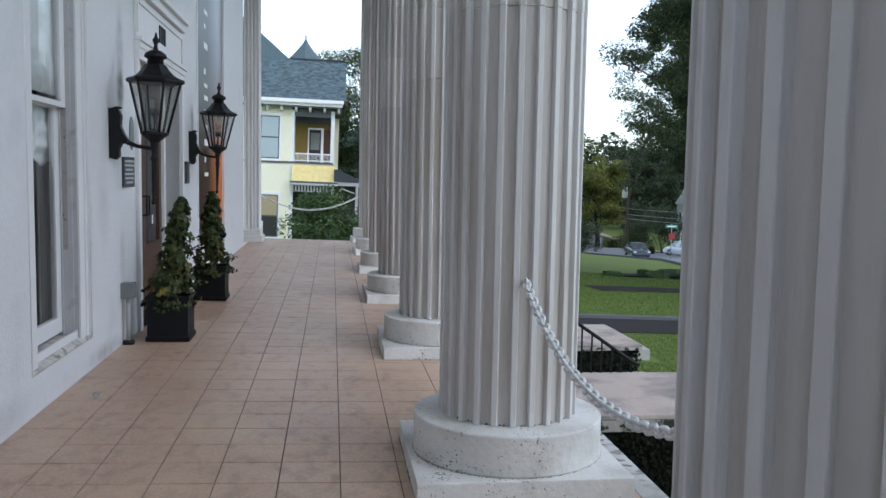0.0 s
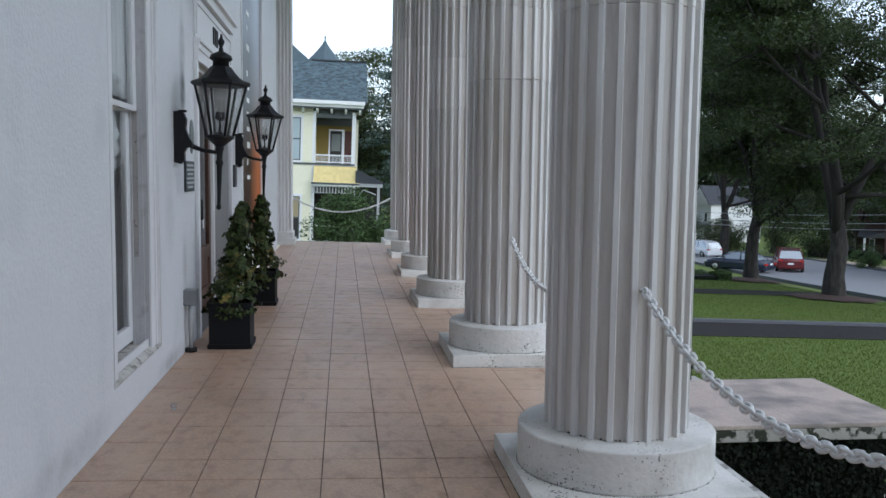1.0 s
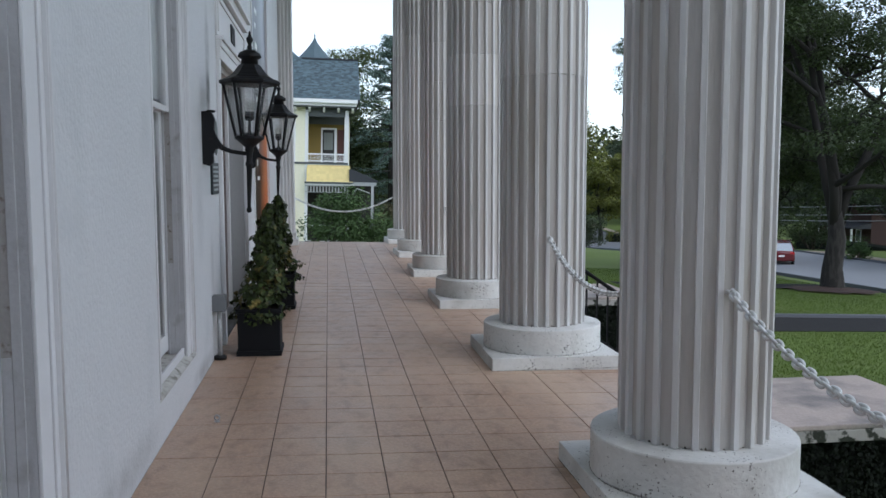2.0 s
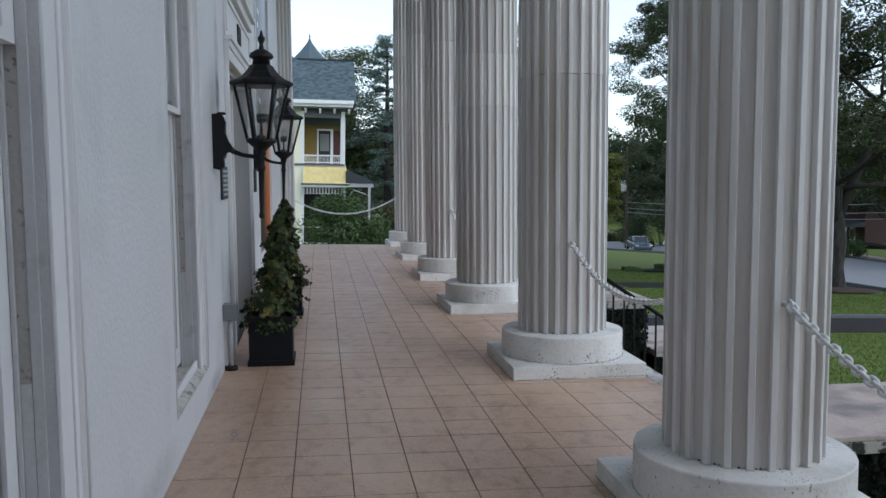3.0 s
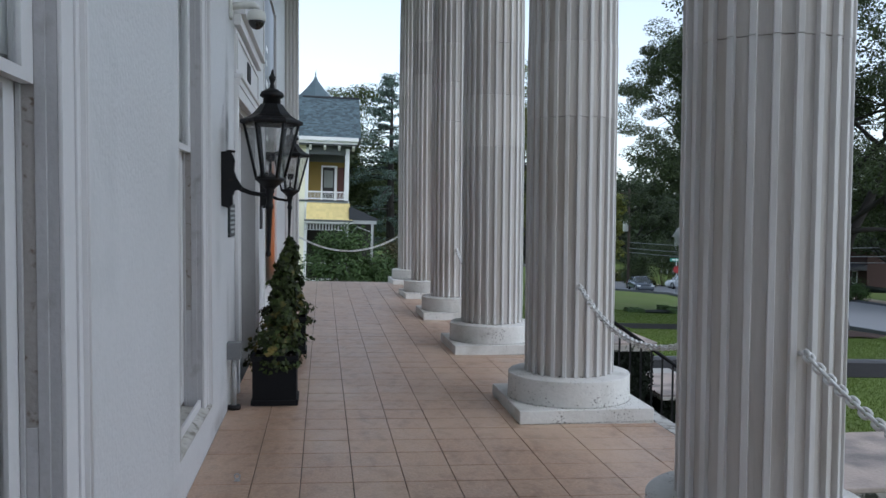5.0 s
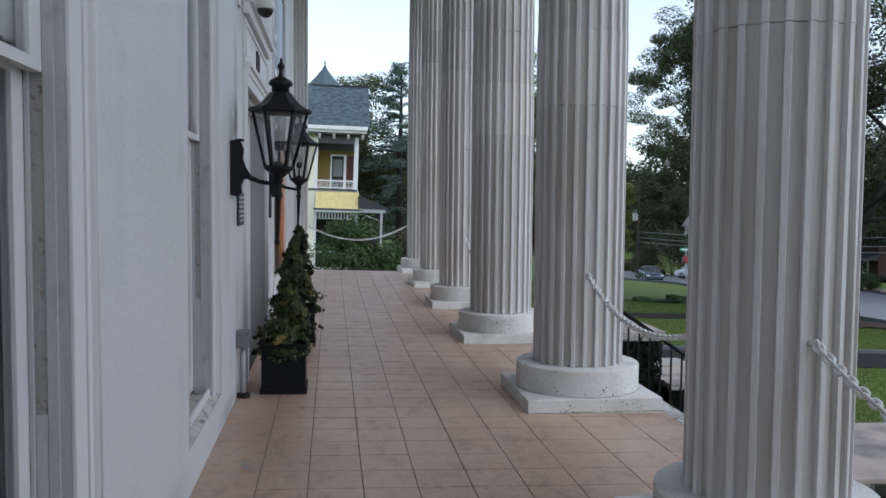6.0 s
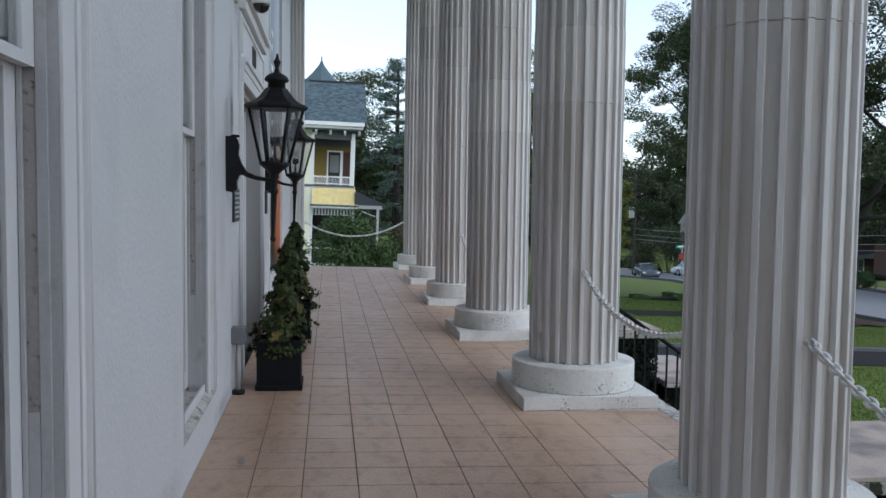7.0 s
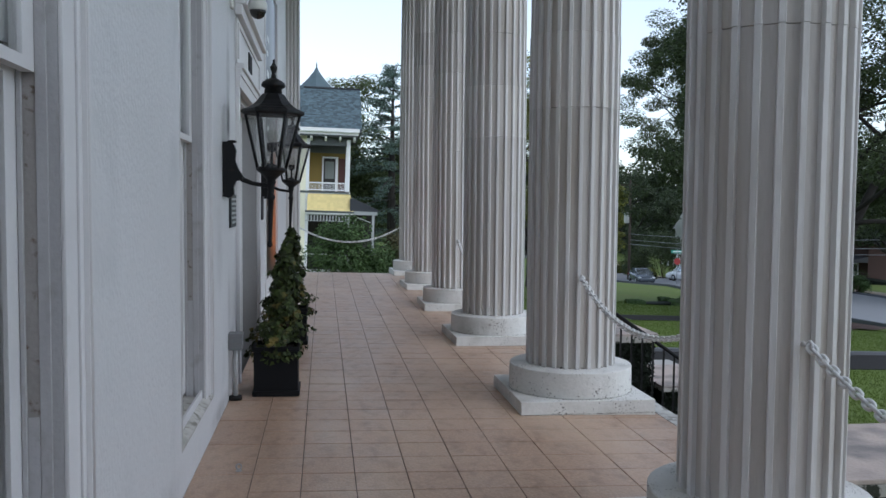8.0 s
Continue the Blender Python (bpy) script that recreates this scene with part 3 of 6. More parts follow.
def column():
    t = thing("column", "tall white fluted column on a round base and square plinth", "column", pose(COL_X, COLS[0], 0), "portico columns")
    part("plinth", boxes((-0.53, 0.53, -0.53, 0.53, -0.03, 0.108), bevel=0.006), BASE, t, "square plinth with chipped paint")
    drum = lathe([(0.46, 0.104), (0.496, 0.109), (0.498, 0.12), (0.496, 0.2), (0.496, 0.300), (0.4955, 0.306), (0.491, 0.311), (0.34, 0.317)], 80)
    drum.normal_update()
    for f in drum.faces:
        if abs(f.normal.z) > 0.5:
            f.smooth = False
    part("base_drum", drum, BASE, t, "round white base")
    zs = [0.316] + [2.357 + 0.583 * i for i in range(8)]
    rad = lambda z: 0.363 - 0.04 * max(0, (z - 2.6) / 4.0) ** 1.4
    for i, (a, b) in enumerate(zip(zs, zs[1:])):
        step = (0.0, 0.0015, -0.002, 0.001, -0.001, 0.0, 0.001, 0.0)[i]
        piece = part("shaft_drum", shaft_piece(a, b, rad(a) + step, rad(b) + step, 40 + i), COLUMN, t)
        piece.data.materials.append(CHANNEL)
    part("grit", grit(3), GRIT_SHADE, t, "dark dirt and crevice shade built as crumbs round the base", kind="stuff")
    part("capital", lathe([(0.345, zs[-1]), (0.36, 6.47), (0.345, 6.5), (0.40, 6.58), (0.46, 6.64), (0.46, 6.66)], 48), COLUMN, t, "plain round capital")
    part("abacus", boxes((-0.48, 0.48, -0.48, 0.48, 6.655, 6.76), bevel=0.006), COLUMN, t)
    return t


first = column()
first.matrix_basis = pose(COL_X, COLS[0], -FALL * COL_X)
for k, dx, turn in ((1, -0.009, 0), (2, 0.022, 90), (3, 0.0, 181), (4, 0.012, 270), (5, 0.016, 2), (6, 0.03, 92)):
    copy_thing(first, pose(COL_X + dx, COLS[k], -FALL * COL_X, 0, 0, turn))


def pilaster():
    t = thing("pilaster", "white fluted pilaster on a stepped base at the wall's end", "pilaster", pose(0.07, 17.9, -0.002))
    part("base", boxes((-0.24, 0.23, -0.42, 0.3, 0, 0.13), (-0.2, 0.19, -0.36, 0.3, 0.13, 0.27), bevel=0.008), BASE, t)
    out = [(-0.16, -0.28)]
    for i in range(4):
        c = -0.16 + 0.05 + i * 0.0733
        out += [(c - 0.022, -0.28), (c - 0.012, -0.258), (c + 0.012, -0.258), (c + 0.022, -0.28)]
    out += [(0.16, -0.28)]
    for i in range(4):
        c = -0.28 + 0.06 + i * 0.13
        out += [(0.16, c - 0.035), (0.138, c - 0.02), (0.138, c + 0.02), (0.16, c + 0.035)]
    out += [(0.16, 0.26), (-0.16, 0.26)]
    part("shaft", prism(out, "z", 0.27, 6.75), COLUMN, t)
    return t


pilaster()


# ---- windows ----
def sash_window(name, y0, y1, z0, z1, label, meeting):
    """A tall sash window in a deep stepped frame, seen edge-on from the porch."""
    t = thing(name, label, "window", pose(0, 0, 0))
    t["kind"] = "structure"
    # stepped jamb, as (name, depth in front, depth behind, reach from the opening's edge); the other side mirrors it
    foot = z0 + 0.022
    jamb = (("outer_moulding", -0.003, -0.05, 0.003, 0.017), ("moulding_fillet", -0.019, -0.05, 0.0175, 0.058), ("back_lining", -0.036, -0.05, 0.058, 0.068),
            ("casing", -0.024, -0.0385, 0.0685, 0.190), ("casing_side", -0.0386, -0.078, 0.0685, 0.1895), ("blind_stop", -0.069, -0.101, 0.1905, 0.202))
    for nm, a, b, u, v in jamb:
        for lo, hi in ((y1 - v, y1 - u), (y0 + u, y0 + v)):
            # recessed pieces take the greyer paint with the shade in it
            part(nm, boxes((b, a, lo, hi, foot, z1), bevel=0.0045 if nm in ("casing", "moulding_fillet") else 0.002), REVEAL_SHADE if nm in ("casing_side", "blind_stop", "back_lining") else TRIM, t)
    for y in (y1 - 0.008, y0 + 0.008):
        part("outer_bead", tube([(-0.001, y, foot), (-0.001, y, z1)], 0.006, 8), TRIM, t)
    for a, b, w in ((y1 - 0.202, y1 - 0.190, -1), (y0 + 0.190, y0 + 0.202, 1)):
        inner = a if w < 0 else b
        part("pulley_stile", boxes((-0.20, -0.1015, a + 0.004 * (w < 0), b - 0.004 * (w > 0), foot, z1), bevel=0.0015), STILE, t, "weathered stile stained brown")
        part("stile_block", boxes((-0.136, -0.103, min(inner, inner - 0.0045 * w), max(inner, inner - 0.0045 * w), foot, 0.912), bevel=0.001), REVEAL_SHADE, t)
        part("parting_bead", boxes((-0.150, -0.137, min(inner - 0.003 * w, inner + 0.013 * w), max(inner - 0.003 * w, inner + 0.013 * w), foot, z1), bevel=0.002), REVEAL_SHADE, t)
    part("head_casing", boxes((-0.20, -0.024, y0 + 0.2025, y1 - 0.2025, z1 - 0.13, z1)), TRIM, t)
    bm = prism([(-0.30, z0 + 0.002), (-0.001, z0 + 0.002), (-0.001, z0 + 0.014), (-0.06, z0 + 0.045), (-0.30, z0 + 0.075)], "y", y0 + 0.002, y1 - 0.002)
    part("sill", bm, SILL, t, "weathered white sill with dirt in the corners")
    part("sill_lip", boxes((-0.063, -0.046, y0 + 0.203, y1 - 0.203, z0 + 0.04, z0 + 0.094), bevel=0.004), TRIM, t, "raised white lip")
    a, b = y0 + 0.204, y1 - 0.204
    for nm, x0, x1, lo, hi, foot_rail in (("lower_sash", -0.188, -0.152, z0 + 0.085, meeting + 0.03, 0.115), ("upper_sash", -0.136, -0.101, meeting - 0.005, z1 - 0.131, 0.036)):
        stile = 0.10
        sash = part(nm, boxes((x0, x1, a, a + stile, lo, hi), (x0, x1, b - stile, b, lo, hi), (x0, x1, a + stile, b - stile, lo, lo + foot_rail),
                              (x0, x1, a + stile, b - stile, hi - 0.045, hi)), TRIM, t)
        part("glazing_bead", boxes((x1 - 0.012, x1 + 0.004, b - stile - 0.008, b - stile + 0.001, lo + foot_rail, hi - 0.045),
                                   (x1 - 0.012, x1 + 0.004, a + stile - 0.001, a + stile + 0.008, lo + foot_rail, hi - 0.045), bevel=0.002), TRIM, sash)
        xm = (x0 + x1) / 2
        pane = part("pane", boxes((xm - 0.003, xm + 0.003, a + stile - 0.01, b - stile + 0.01, lo + foot_rail - 0.01, hi - 0.035)), GLASS, sash)
        pane.visible_shadow = False
    return t


sash_window("window_1", *WIN_A, SILL_Z, HEAD_Z, "tall white sash window with a deep moulded frame", 1.935)
sash_window("window_2", *WIN_B, SILL_Z, HEAD_Z, "tall white sash window with sheer curtain and balloon shade behind", 1.93)


def pleated(y0, y1, z0, z1, x, depth, waves, gather=0.0):
    """A hanging cloth with folds along y, pulled in towards its foot by gather."""
    bm = bmesh.new()
    nu, nv = waves * 8, 10
    grid = []
    for j in range(nv + 1):
        f = j / nv
        z = z1 + (z0 - z1) * f
        row = []
        for i in range(nu + 1):
            u = i / nu
            yy = y0 + (y1 - y0) * (0.5 + (u - 0.5) * (1 - gather * f))
            xx = x + depth * math.sin(u * waves * 2 * math.pi) * (0.6 + 0.4 * f) + 0.3 * depth * math.sin(u * 31 + f * 3)
            row.append(bm.verts.new((xx, yy, z)))
        grid.append(row)
    for a, b in zip(grid, grid[1:]):
        for i in range(nu):
            bm.faces.new((a[i], a[i + 1], b[i + 1], b[i])).smooth = True
    return bm


def cloth(name, bm, material, label, category):
    ob = tagged(part(name, bm, material), label, category)
    so = ob.modifiers.new("thickness", "SOLIDIFY")
    so.thickness = 0.004
    return ob


def balloon_shade(y0, y1, z0, z1, x):
    """A gathered valance: three swags that belly out and bunch at their lower hem."""
    bm = bmesh.new()
    nu, nv = 60, 22
    grid = []
    for j in range(nv + 1):
        f = j / nv
        row = []
        for i in range(nu + 1):
            u = i / nu
            swag = abs(math.sin(u * 3 * math.pi))
            z = z1 - (z1 - z0) * f * (0.84 + 0.16 * swag)
            belly = 0.085 * math.sin(math.pi * min(1, f * 0.98)) ** 0.6 * (0.82 + 0.18 * swag)
            ruck = 0.016 * math.sin(f * 26 + 3 * math.sin(u * 9)) * f
            row.append(bm.verts.new((x + belly + ruck, y0 + (y1 - y0) * u, z)))
        grid.append(row)
    for a, b in zip(grid, grid[1:]):
        for i in range(nu):
            bm.faces.new((a[i], a[i + 1], b[i + 1], b[i])).smooth = True
    return bm


for a, b in (WIN_A, WIN_B):
    cloth("sheer_curtain", pleated(a + 0.12, b - 0.19, 2.0, 3.68, -0.152, 0.008, 9), LINEN, "white sheer curtain behind the upper sash", "curtain")
cloth("balloon_shade", balloon_shade(WIN_B[0] + 0.12, WIN_B[1] - 0.06, 1.50, 1.99, -0.285), LINEN, "gathered white balloon shade hanging inside the window", "shade")
cloth("drape", pleated(WIN_B[1] - 0.36, WIN_B[1] - 0.02, 0.36, 1.98, -0.262, 0.014, 7), DRAPE, "long grey drape beside the window", "curtain")
cloth("drape", pleated(WIN_A[1] - 0.36, WIN_A[1] - 0.02, 0.36, 1.98, -0.262, 0.014, 7), DRAPE, "long grey drape beside the window", "curtain")
cloth("drape", pleated(WIN_B[0] + 0.02, WIN_B[0] + 0.28, 0.36, 1.98, -0.262, 0.014, 6), DRAPE, "long grey drape beside the window", "curtain")
alarm = thing("window_sticker", "small white and blue sticker on the window pane", "sticker", pose(-0.164, WIN_B[0] + 0.50, 0.52))
part("backing", boxes((-0.001, 0.001, -0.045, 0.045, -0.05, 0.05)), WHITE_WOOD, alarm)
part("mark", boxes((0.001, 0.0025, -0.03, 0.03, -0.005, 0.03)), mat("sticker_blue", (0.05, 0.12, 0.4), 0.5, bump=0), alarm, "blue printed shape")

# ---- entrance ----
DX = -0.19
door_case = thing("door_frame", "white panelled doorcase with a moulded cornice over the entrance", "doorcase")
door_case["kind"] = "structure"
y0, y1 = DOOR
part("side_lining", boxes((-0.36, -0.004, y1 - 0.035, y1 - 0.003, 0.0, 2.46)), GREY_PANEL, door_case, "grey lining")
part("side_lining", boxes((-0.36, -0.004, y0 + 0.003, y0 + 0.035, 0.0, 2.46)), GREY_PANEL, door_case, "grey lining")
for a, b in ((y0 + 0.035, y0 + 0.13), (y1 - 0.13, y1 - 0.035)):
    part("casing", boxes((DX - 0.03, DX + 0.035, a, b, 0, 2.46), bevel=0.008), TRIM, door_case)
part("frame_head", boxes((-0.34, -0.03, y0 + 0.002, y1 - 0.002, 2.46, 2.518)), TRIM, door_case)
for a, b in ((y0 - 0.09, y0 - 0.002), (y1 + 0.002, y1 + 0.09)):
    part("pilaster_strip", boxes((0.002, 0.035, a, b, 0.0, 2.5), bevel=0.006), TRIM, door_case)
part("architrave", boxes((0.002, 0.045, y0 - 0.09, y1 + 0.09, 2.50, 2.60), (0.002, 0.055, y0 - 0.09, y1 + 0.1, 2.60, 2.66),
                         (0.002, 0.075, y0 - 0.095, y1 + 0.12, 2.66, 2.70), bevel=0.005), TRIM, door_case)
part("overdoor_panel", boxes((0.002, 0.02, y0 - 0.09, y1 + 0.09, 2.71, 3.08)), TRIM, door_case)
part("panel_moulding", boxes((0.02, 0.034, y0 - 0.06, y0 - 0.03, 2.74, 3.04), (0.02, 0.034, y1 + 0.03, y1 + 0.06, 2.74, 3.04),
                             (0.02, 0.034, y0 - 0.03, y1 + 0.03, 3.01, 3.04), bevel=0.003), TRIM, door_case)
part("cornice", boxes((0.002, 0.06, y0 - 0.095, y1 + 0.11, 3.10, 3.19),
                      (0.002, 0.10, y0 - 0.10, y1 + 0.14, 3.19, 3.235), bevel=0.006), TRIM, door_case)
number = thing("house_number", "three short dark bars on the panel over the door", "number", pose(0.02, 8.22, 2.88))
for i in range(3):
    part("bar", boxes((0, 0.012, -0.15 + i * 0.12, -0.08 + i * 0.12, -0.085, 0.085)), IRON, number)

for k, (a, b) in enumerate(((y0 + 0.13, 8.23), (8.23, y1 - 0.13))):
    leaf = thing(f"door_{k + 1}", "brown varnished wooden door with a tall glass panel", "door", pose(DX, 0, 0))
    leaf["kind"] = "structure"
    a, b = a + 0.003, b - 0.003
    part("stile", boxes((-0.045, 0, a, a + 0.13, 0.015, 2.45), bevel=0.004), WOOD, leaf)
    part("stile", boxes((-0.045, 0, b - 0.13, b, 0.015, 2.45), bevel=0.004), WOOD, leaf)
    part("top_rail", boxes((-0.045, 0, a + 0.13, b - 0.13, 2.30, 2.45)), WOOD, leaf)
    part("bottom_panel", boxes((-0.045, 0, a + 0.13, b - 0.13, 0.015, 0.25), (-0.035, -0.012, a + 0.13, b - 0.13, 0.25, 0.56),
                               (-0.045, 0, a + 0.13, b - 0.13, 0.56, 0.70)), WOOD, leaf)
    p = part("pane", boxes((-0.026, -0.02, a + 0.125, b - 0.125, 0.69, 2.31)), GLASS, leaf)
    p.visible_shadow = False
    hy = b - 0.06 if k == 0 else a + 0.06
    part("door_handle", tube([(0.0, hy, 1.02), (0.05, hy, 1.02), (0.05, hy, 1.22), (0.0, hy, 1.22)], 0.009, 8), IRON, leaf, "dark pull handle")
notice = thing("door_notice", "small white paper notice on the door glass", "notice", pose(DX - 0.012, 8.75, 0.95))
part("sheet", boxes((-0.001, 0.001, -0.04, 0.04, -0.05, 0.05)), WHITE_WOOD, notice)

# third window, filled by a tall printed banner
banner = thing("window_banner", "tall glossy printed banner in lavender, brown and orange filling a window", "banner", pose(0, 0, 0))
part("panel", boxes((-0.035, -0.02, WIN_C[0] + 0.06, WIN_C[1] - 0.05, 0.5, 4.55)), BANNER, banner)
for i, (z, h, w) in enumerate(((1.42, 0.10, 0.14), (1.62, 0.16, 0.05), (1.86, 0.16, 0.15), (2.10, 0.11, 0.13), (2.30, 0.12, 0.14), (2.50, 0.12, 0.13),
                               (2.68, 0.10, 0.12), (2.86, 0.14, 0.05), (3.22, 0.16, 0.13), (3.50, 0.12, 0.06), (3.7, 0.12, 0.13))):
    part("lettering_bar", boxes((-0.02, -0.017, WIN_C[0] + 0.82, WIN_C[0] + 0.82 + w * 2.6, z, z + h * 0.55)), WHITE_WOOD, banner, "white bar of lettering")
win3 = thing("window_3", "white moulded window frame round the banner", "window")
win3["kind"] = "structure"
for a, b in ((WIN_C[0] + 0.002, WIN_C[0] + 0.055), (WIN_C[1] - 0.045, WIN_C[1] - 0.002)):
    part("frame_side", boxes((-0.2, 0.016, a, b, SILL_Z + 0.02, 4.6), bevel=0.006), TRIM, win3)
part("lower_panel", boxes((-0.08, -0.03, WIN_C[0] + 0.055, WIN_C[1] - 0.045, SILL_Z, 0.5)), TRIM, win3)


# ---- wall fittings ----
def wall_lantern(y):
    """Hexagonal iron lantern on a long stem, held off the wall by a curved arm."""
    t = thing("wall_lantern", "black iron hexagonal gas-style wall lantern on a curved bracket", "lantern", pose(-0.018, y, 0.006, 0, 1.38, 0), "entrance lanterns")
    cx = 0.325
    bm = prism([(-0.03, 1.585), (0.03, 1.57), (0.06, 1.60), (0.055, 1.66), (0.075, 1.70), (0.12, 1.705), (0.12, 1.735), (0.085, 1.79), (0.062, 1.85), (0.068, 1.92),
                (0.05, 1.965), (0.03, 1.985), (-0.03, 1.98)], "y", -0.036, 0.036)
    lathe([(0.0005, -0.012), (0.03, -0.008), (0.036, 0.0), (0.03, 0.008), (0.0005, 0.012)], 14, bm, (0.036, 0, 1.985))
    part("backplate", bm, IRON, t)
    arm = [(0.02, 0, 1.80), (0.06, 0, 1.765), (0.12, 0, 1.71), (0.19, 0, 1.685), (0.29, 0, 1.672), (cx, 0, 1.685)]
    part("arm", tube(arm, [0.032, 0.028, 0.02, 0.016, 0.016, 0.02], 10), IRON, t)
    stem = lathe([(0.0005, 1.215), (0.016, 1.222), (0.021, 1.24), (0.013, 1.262), (0.014, 1.29), (0.019, 1.45), (0.022, 1.57), (0.03, 1.58), (0.03, 1.60),
                  (0.022, 1.615), (0.026, 1.68), (0.036, 1.70), (0.03, 1.715), (0.055, 1.74), (0.095, 1.772), (0.112, 1.785), (0.112, 1.80)], 18, at=(cx, 0, 0))
    part("stem", stem, IRON, t)
    ph = 0.0
    bot, top, zb, zt = 0.102, 0.200, 1.80, 2.203
    corner = lambda r, i: Vector((cx + r * math.cos(i * math.pi / 3 + ph), r * math.sin(i * math.pi / 3 + ph), 0))
    cage = bmesh.new()
    for i in range(6):
        tube([corner(bot, i) + Vector((0, 0, zb)), corner(top, i) + Vector((0, 0, zt))], 0.0115, 6, cage)
        tube([corner(bot, i) + Vector((0, 0, zb)), corner(bot, i + 1) + Vector((0, 0, zb))], 0.010, 6, cage)
        tube([corner(top, i) + Vector((0, 0, zt)), corner(top, i + 1) + Vector((0, 0, zt))], 0.012, 6, cage)
    part("cage", cage, IRON, t)
    for i in range(6):
        bm = bmesh.new()
        q = [corner(bot - 0.004, i) + Vector((0, 0, zb)), corner(bot - 0.004, i + 1) + Vector((0, 0, zb)),
             corner(top - 0.004, i + 1) + Vector((0, 0, zt)), corner(top - 0.004, i) + Vector((0, 0, zt))]
        bm.faces.new([bm.verts.new(v) for v in q])
        pane = part("pane", bm, LANTERN_GLASS, t, "slightly hazy glass pane")
        pane.visible_shadow = False
    roof = lathe([(0.204, 2.190), (0.222, 2.196), (0.231, 2.206), (0.230, 2.222), (0.214, 2.232), (0.178, 2.244), (0.142, 2.266), (0.113, 2.297), (0.093, 2.325), (0.078, 2.345)], 6, at=(cx, 0, 0), phase=ph, smooth=False)
    part("roof", roof, IRON, t)
    cap = lathe([(0.066, 2.34), (0.062, 2.385), (0.082, 2.395), (0.09, 2.405), (0.08, 2.43), (0.045, 2.452), (0.02, 2.462), (0.017, 2.485), (0.012, 2.495), (0.024, 2.525),
                 (0.027, 2.545), (0.016, 2.555), (0.014, 2.563), (0.01, 2.572), (0.008, 2.592), (0.0005, 2.60)], 18, at=(cx, 0, 0))
    part("finial", cap, IRON, t)
    burner = part("burner", lathe([(0.05, 1.80), (0.045, 1.82), (0.012, 1.84), (0.008, 1.92), (0.03, 1.925), (0.03, 1.935)], 12, at=(cx, 0, 0)), IRON, t)
    for dx, dy in ((0.022, 0.012), (-0.022, -0.012), (0.0, -0.026)):
        part("socket", lathe([(0.014, 1.935), (0.014, 1.99)], 10, at=(cx + dx, dy, 0)), IRON, burner)
        part("bulb", lathe([(0.010, 1.99), (0.015, 2.02), (0.014, 2.05), (0.006, 2.08), (0.0005, 2.092)], 10, at=(cx + dx, dy, 0)), BULB, burner)
    return t


lantern = wall_lantern(6.13)
copy_thing(lantern, pose(-0.018, 10.0, 0.006, 0, 1.38, 0))

oval = thing("oval_plate", "small grey-green oval plate on the wall beside the entrance", "plate", pose(0, 6.87, 1.82) @ pose(0, 0, 0, 0, 90, 0))
part("disc", lathe([(0.001, 0), (0.075, 0.0), (0.08, 0.006), (0.07, 0.014), (0.001, 0.016)], 28), mat("verdigris_bronze", (0.16, 0.18, 0.17), 0.6, vary=0.15), oval)
oval.scale = (1.9, 1, 1)

plaque = thing("wall_plaque", "dark rectangular plaque with rows of pale bars", "plaque", pose(0.0, 6.71, 1.475))
part("plate", boxes((0.0, 0.018, -0.20, 0.20, -0.13, 0.13), bevel=0.003), PLAQUE, plaque)
for i in range(6):
    w = (0.15, 0.16, 0.13, 0.16, 0.155, 0.12)[i]
    part("lettering_bar", boxes((0.018, 0.0205, -w, w, 0.085 - i * 0.037, 0.103 - i * 0.037)), PLAQUE_TEXT, plaque, "pale bar")

mailbox = thing("mailbox", "dark grey metal mailbox on the wall past the entrance", "mailbox", pose(0.0, 9.62, 1.47))
part("body", boxes((0.0, 0.05, -0.09, 0.09, -0.13, 0.12), bevel=0.008), MAILBOX, mailbox)
part("lid", boxes((0.0, 0.058, -0.095, 0.095, 0.12, 0.135), bevel=0.004), MAILBOX, mailbox)

junction = thing("conduit_box", "grey metal wall box with a white pipe below it", "conduit", pose(0, 6.46, 0))
part("box", boxes((0.0, 0.108, -0.06, 0.06, 0.40, 0.53), bevel=0.006), GREYBOX, junction)
# whitish pipe given a darker grey for the shade in its corner
part("pipe", tube([(0.05, 0.0, 0.40), (0.05, 0.0, 0.03)], 0.019, 14), GREY_PANEL, junction, "white pipe greyed by painted shade")
part("foot", lathe([(0.05, 0.0), (0.05, 0.03), (0.036, 0.035)], 14, at=(0.05, 0, 0)), IRON, junction)

dome = thing("security_camera", "white dome security camera on a wall arm", "camera", pose(0, 6.70, 3.155) @ Matrix.Scale(0.9, 4))
part("wall_plate", boxes((0.0, 0.03, -0.055, 0.055, -0.09, 0.09), bevel=0.012), CAMWHITE, dome)
part("arm", tube([(0.02, 0, 0.02), (0.10, 0, 0.035), (0.20, 0, 0.04), (0.235, 0, 0.02), (0.235, 0, -0.01)], [0.036, 0.032, 0.034, 0.034, 0.036], 14), CAMWHITE, dome)
part("housing", lathe([(0.04, 0.0), (0.075, -0.02), (0.083, -0.045), (0.083, -0.085), (0.076, -0.10)][::-1], 28, at=(0.235, 0, 0)), CAMWHITE, dome)
part("dome", lathe([(0.0005, -0.175), (0.03, -0.168), (0.055, -0.148), (0.07, -0.12), (0.074, -0.099)], 28, at=(0.235, 0, 0)), CAMDARK, dome, "smoked dark dome")

bolt = thing("eye_bolt", "small steel eye bolt set in the tiled floor", "bolt", pose(0.247, 4.665, -0.005))
part("washer", lathe([(0.018, 0.0), (0.018, 0.004), (0.007, 0.005)], 16), STEEL, bolt)
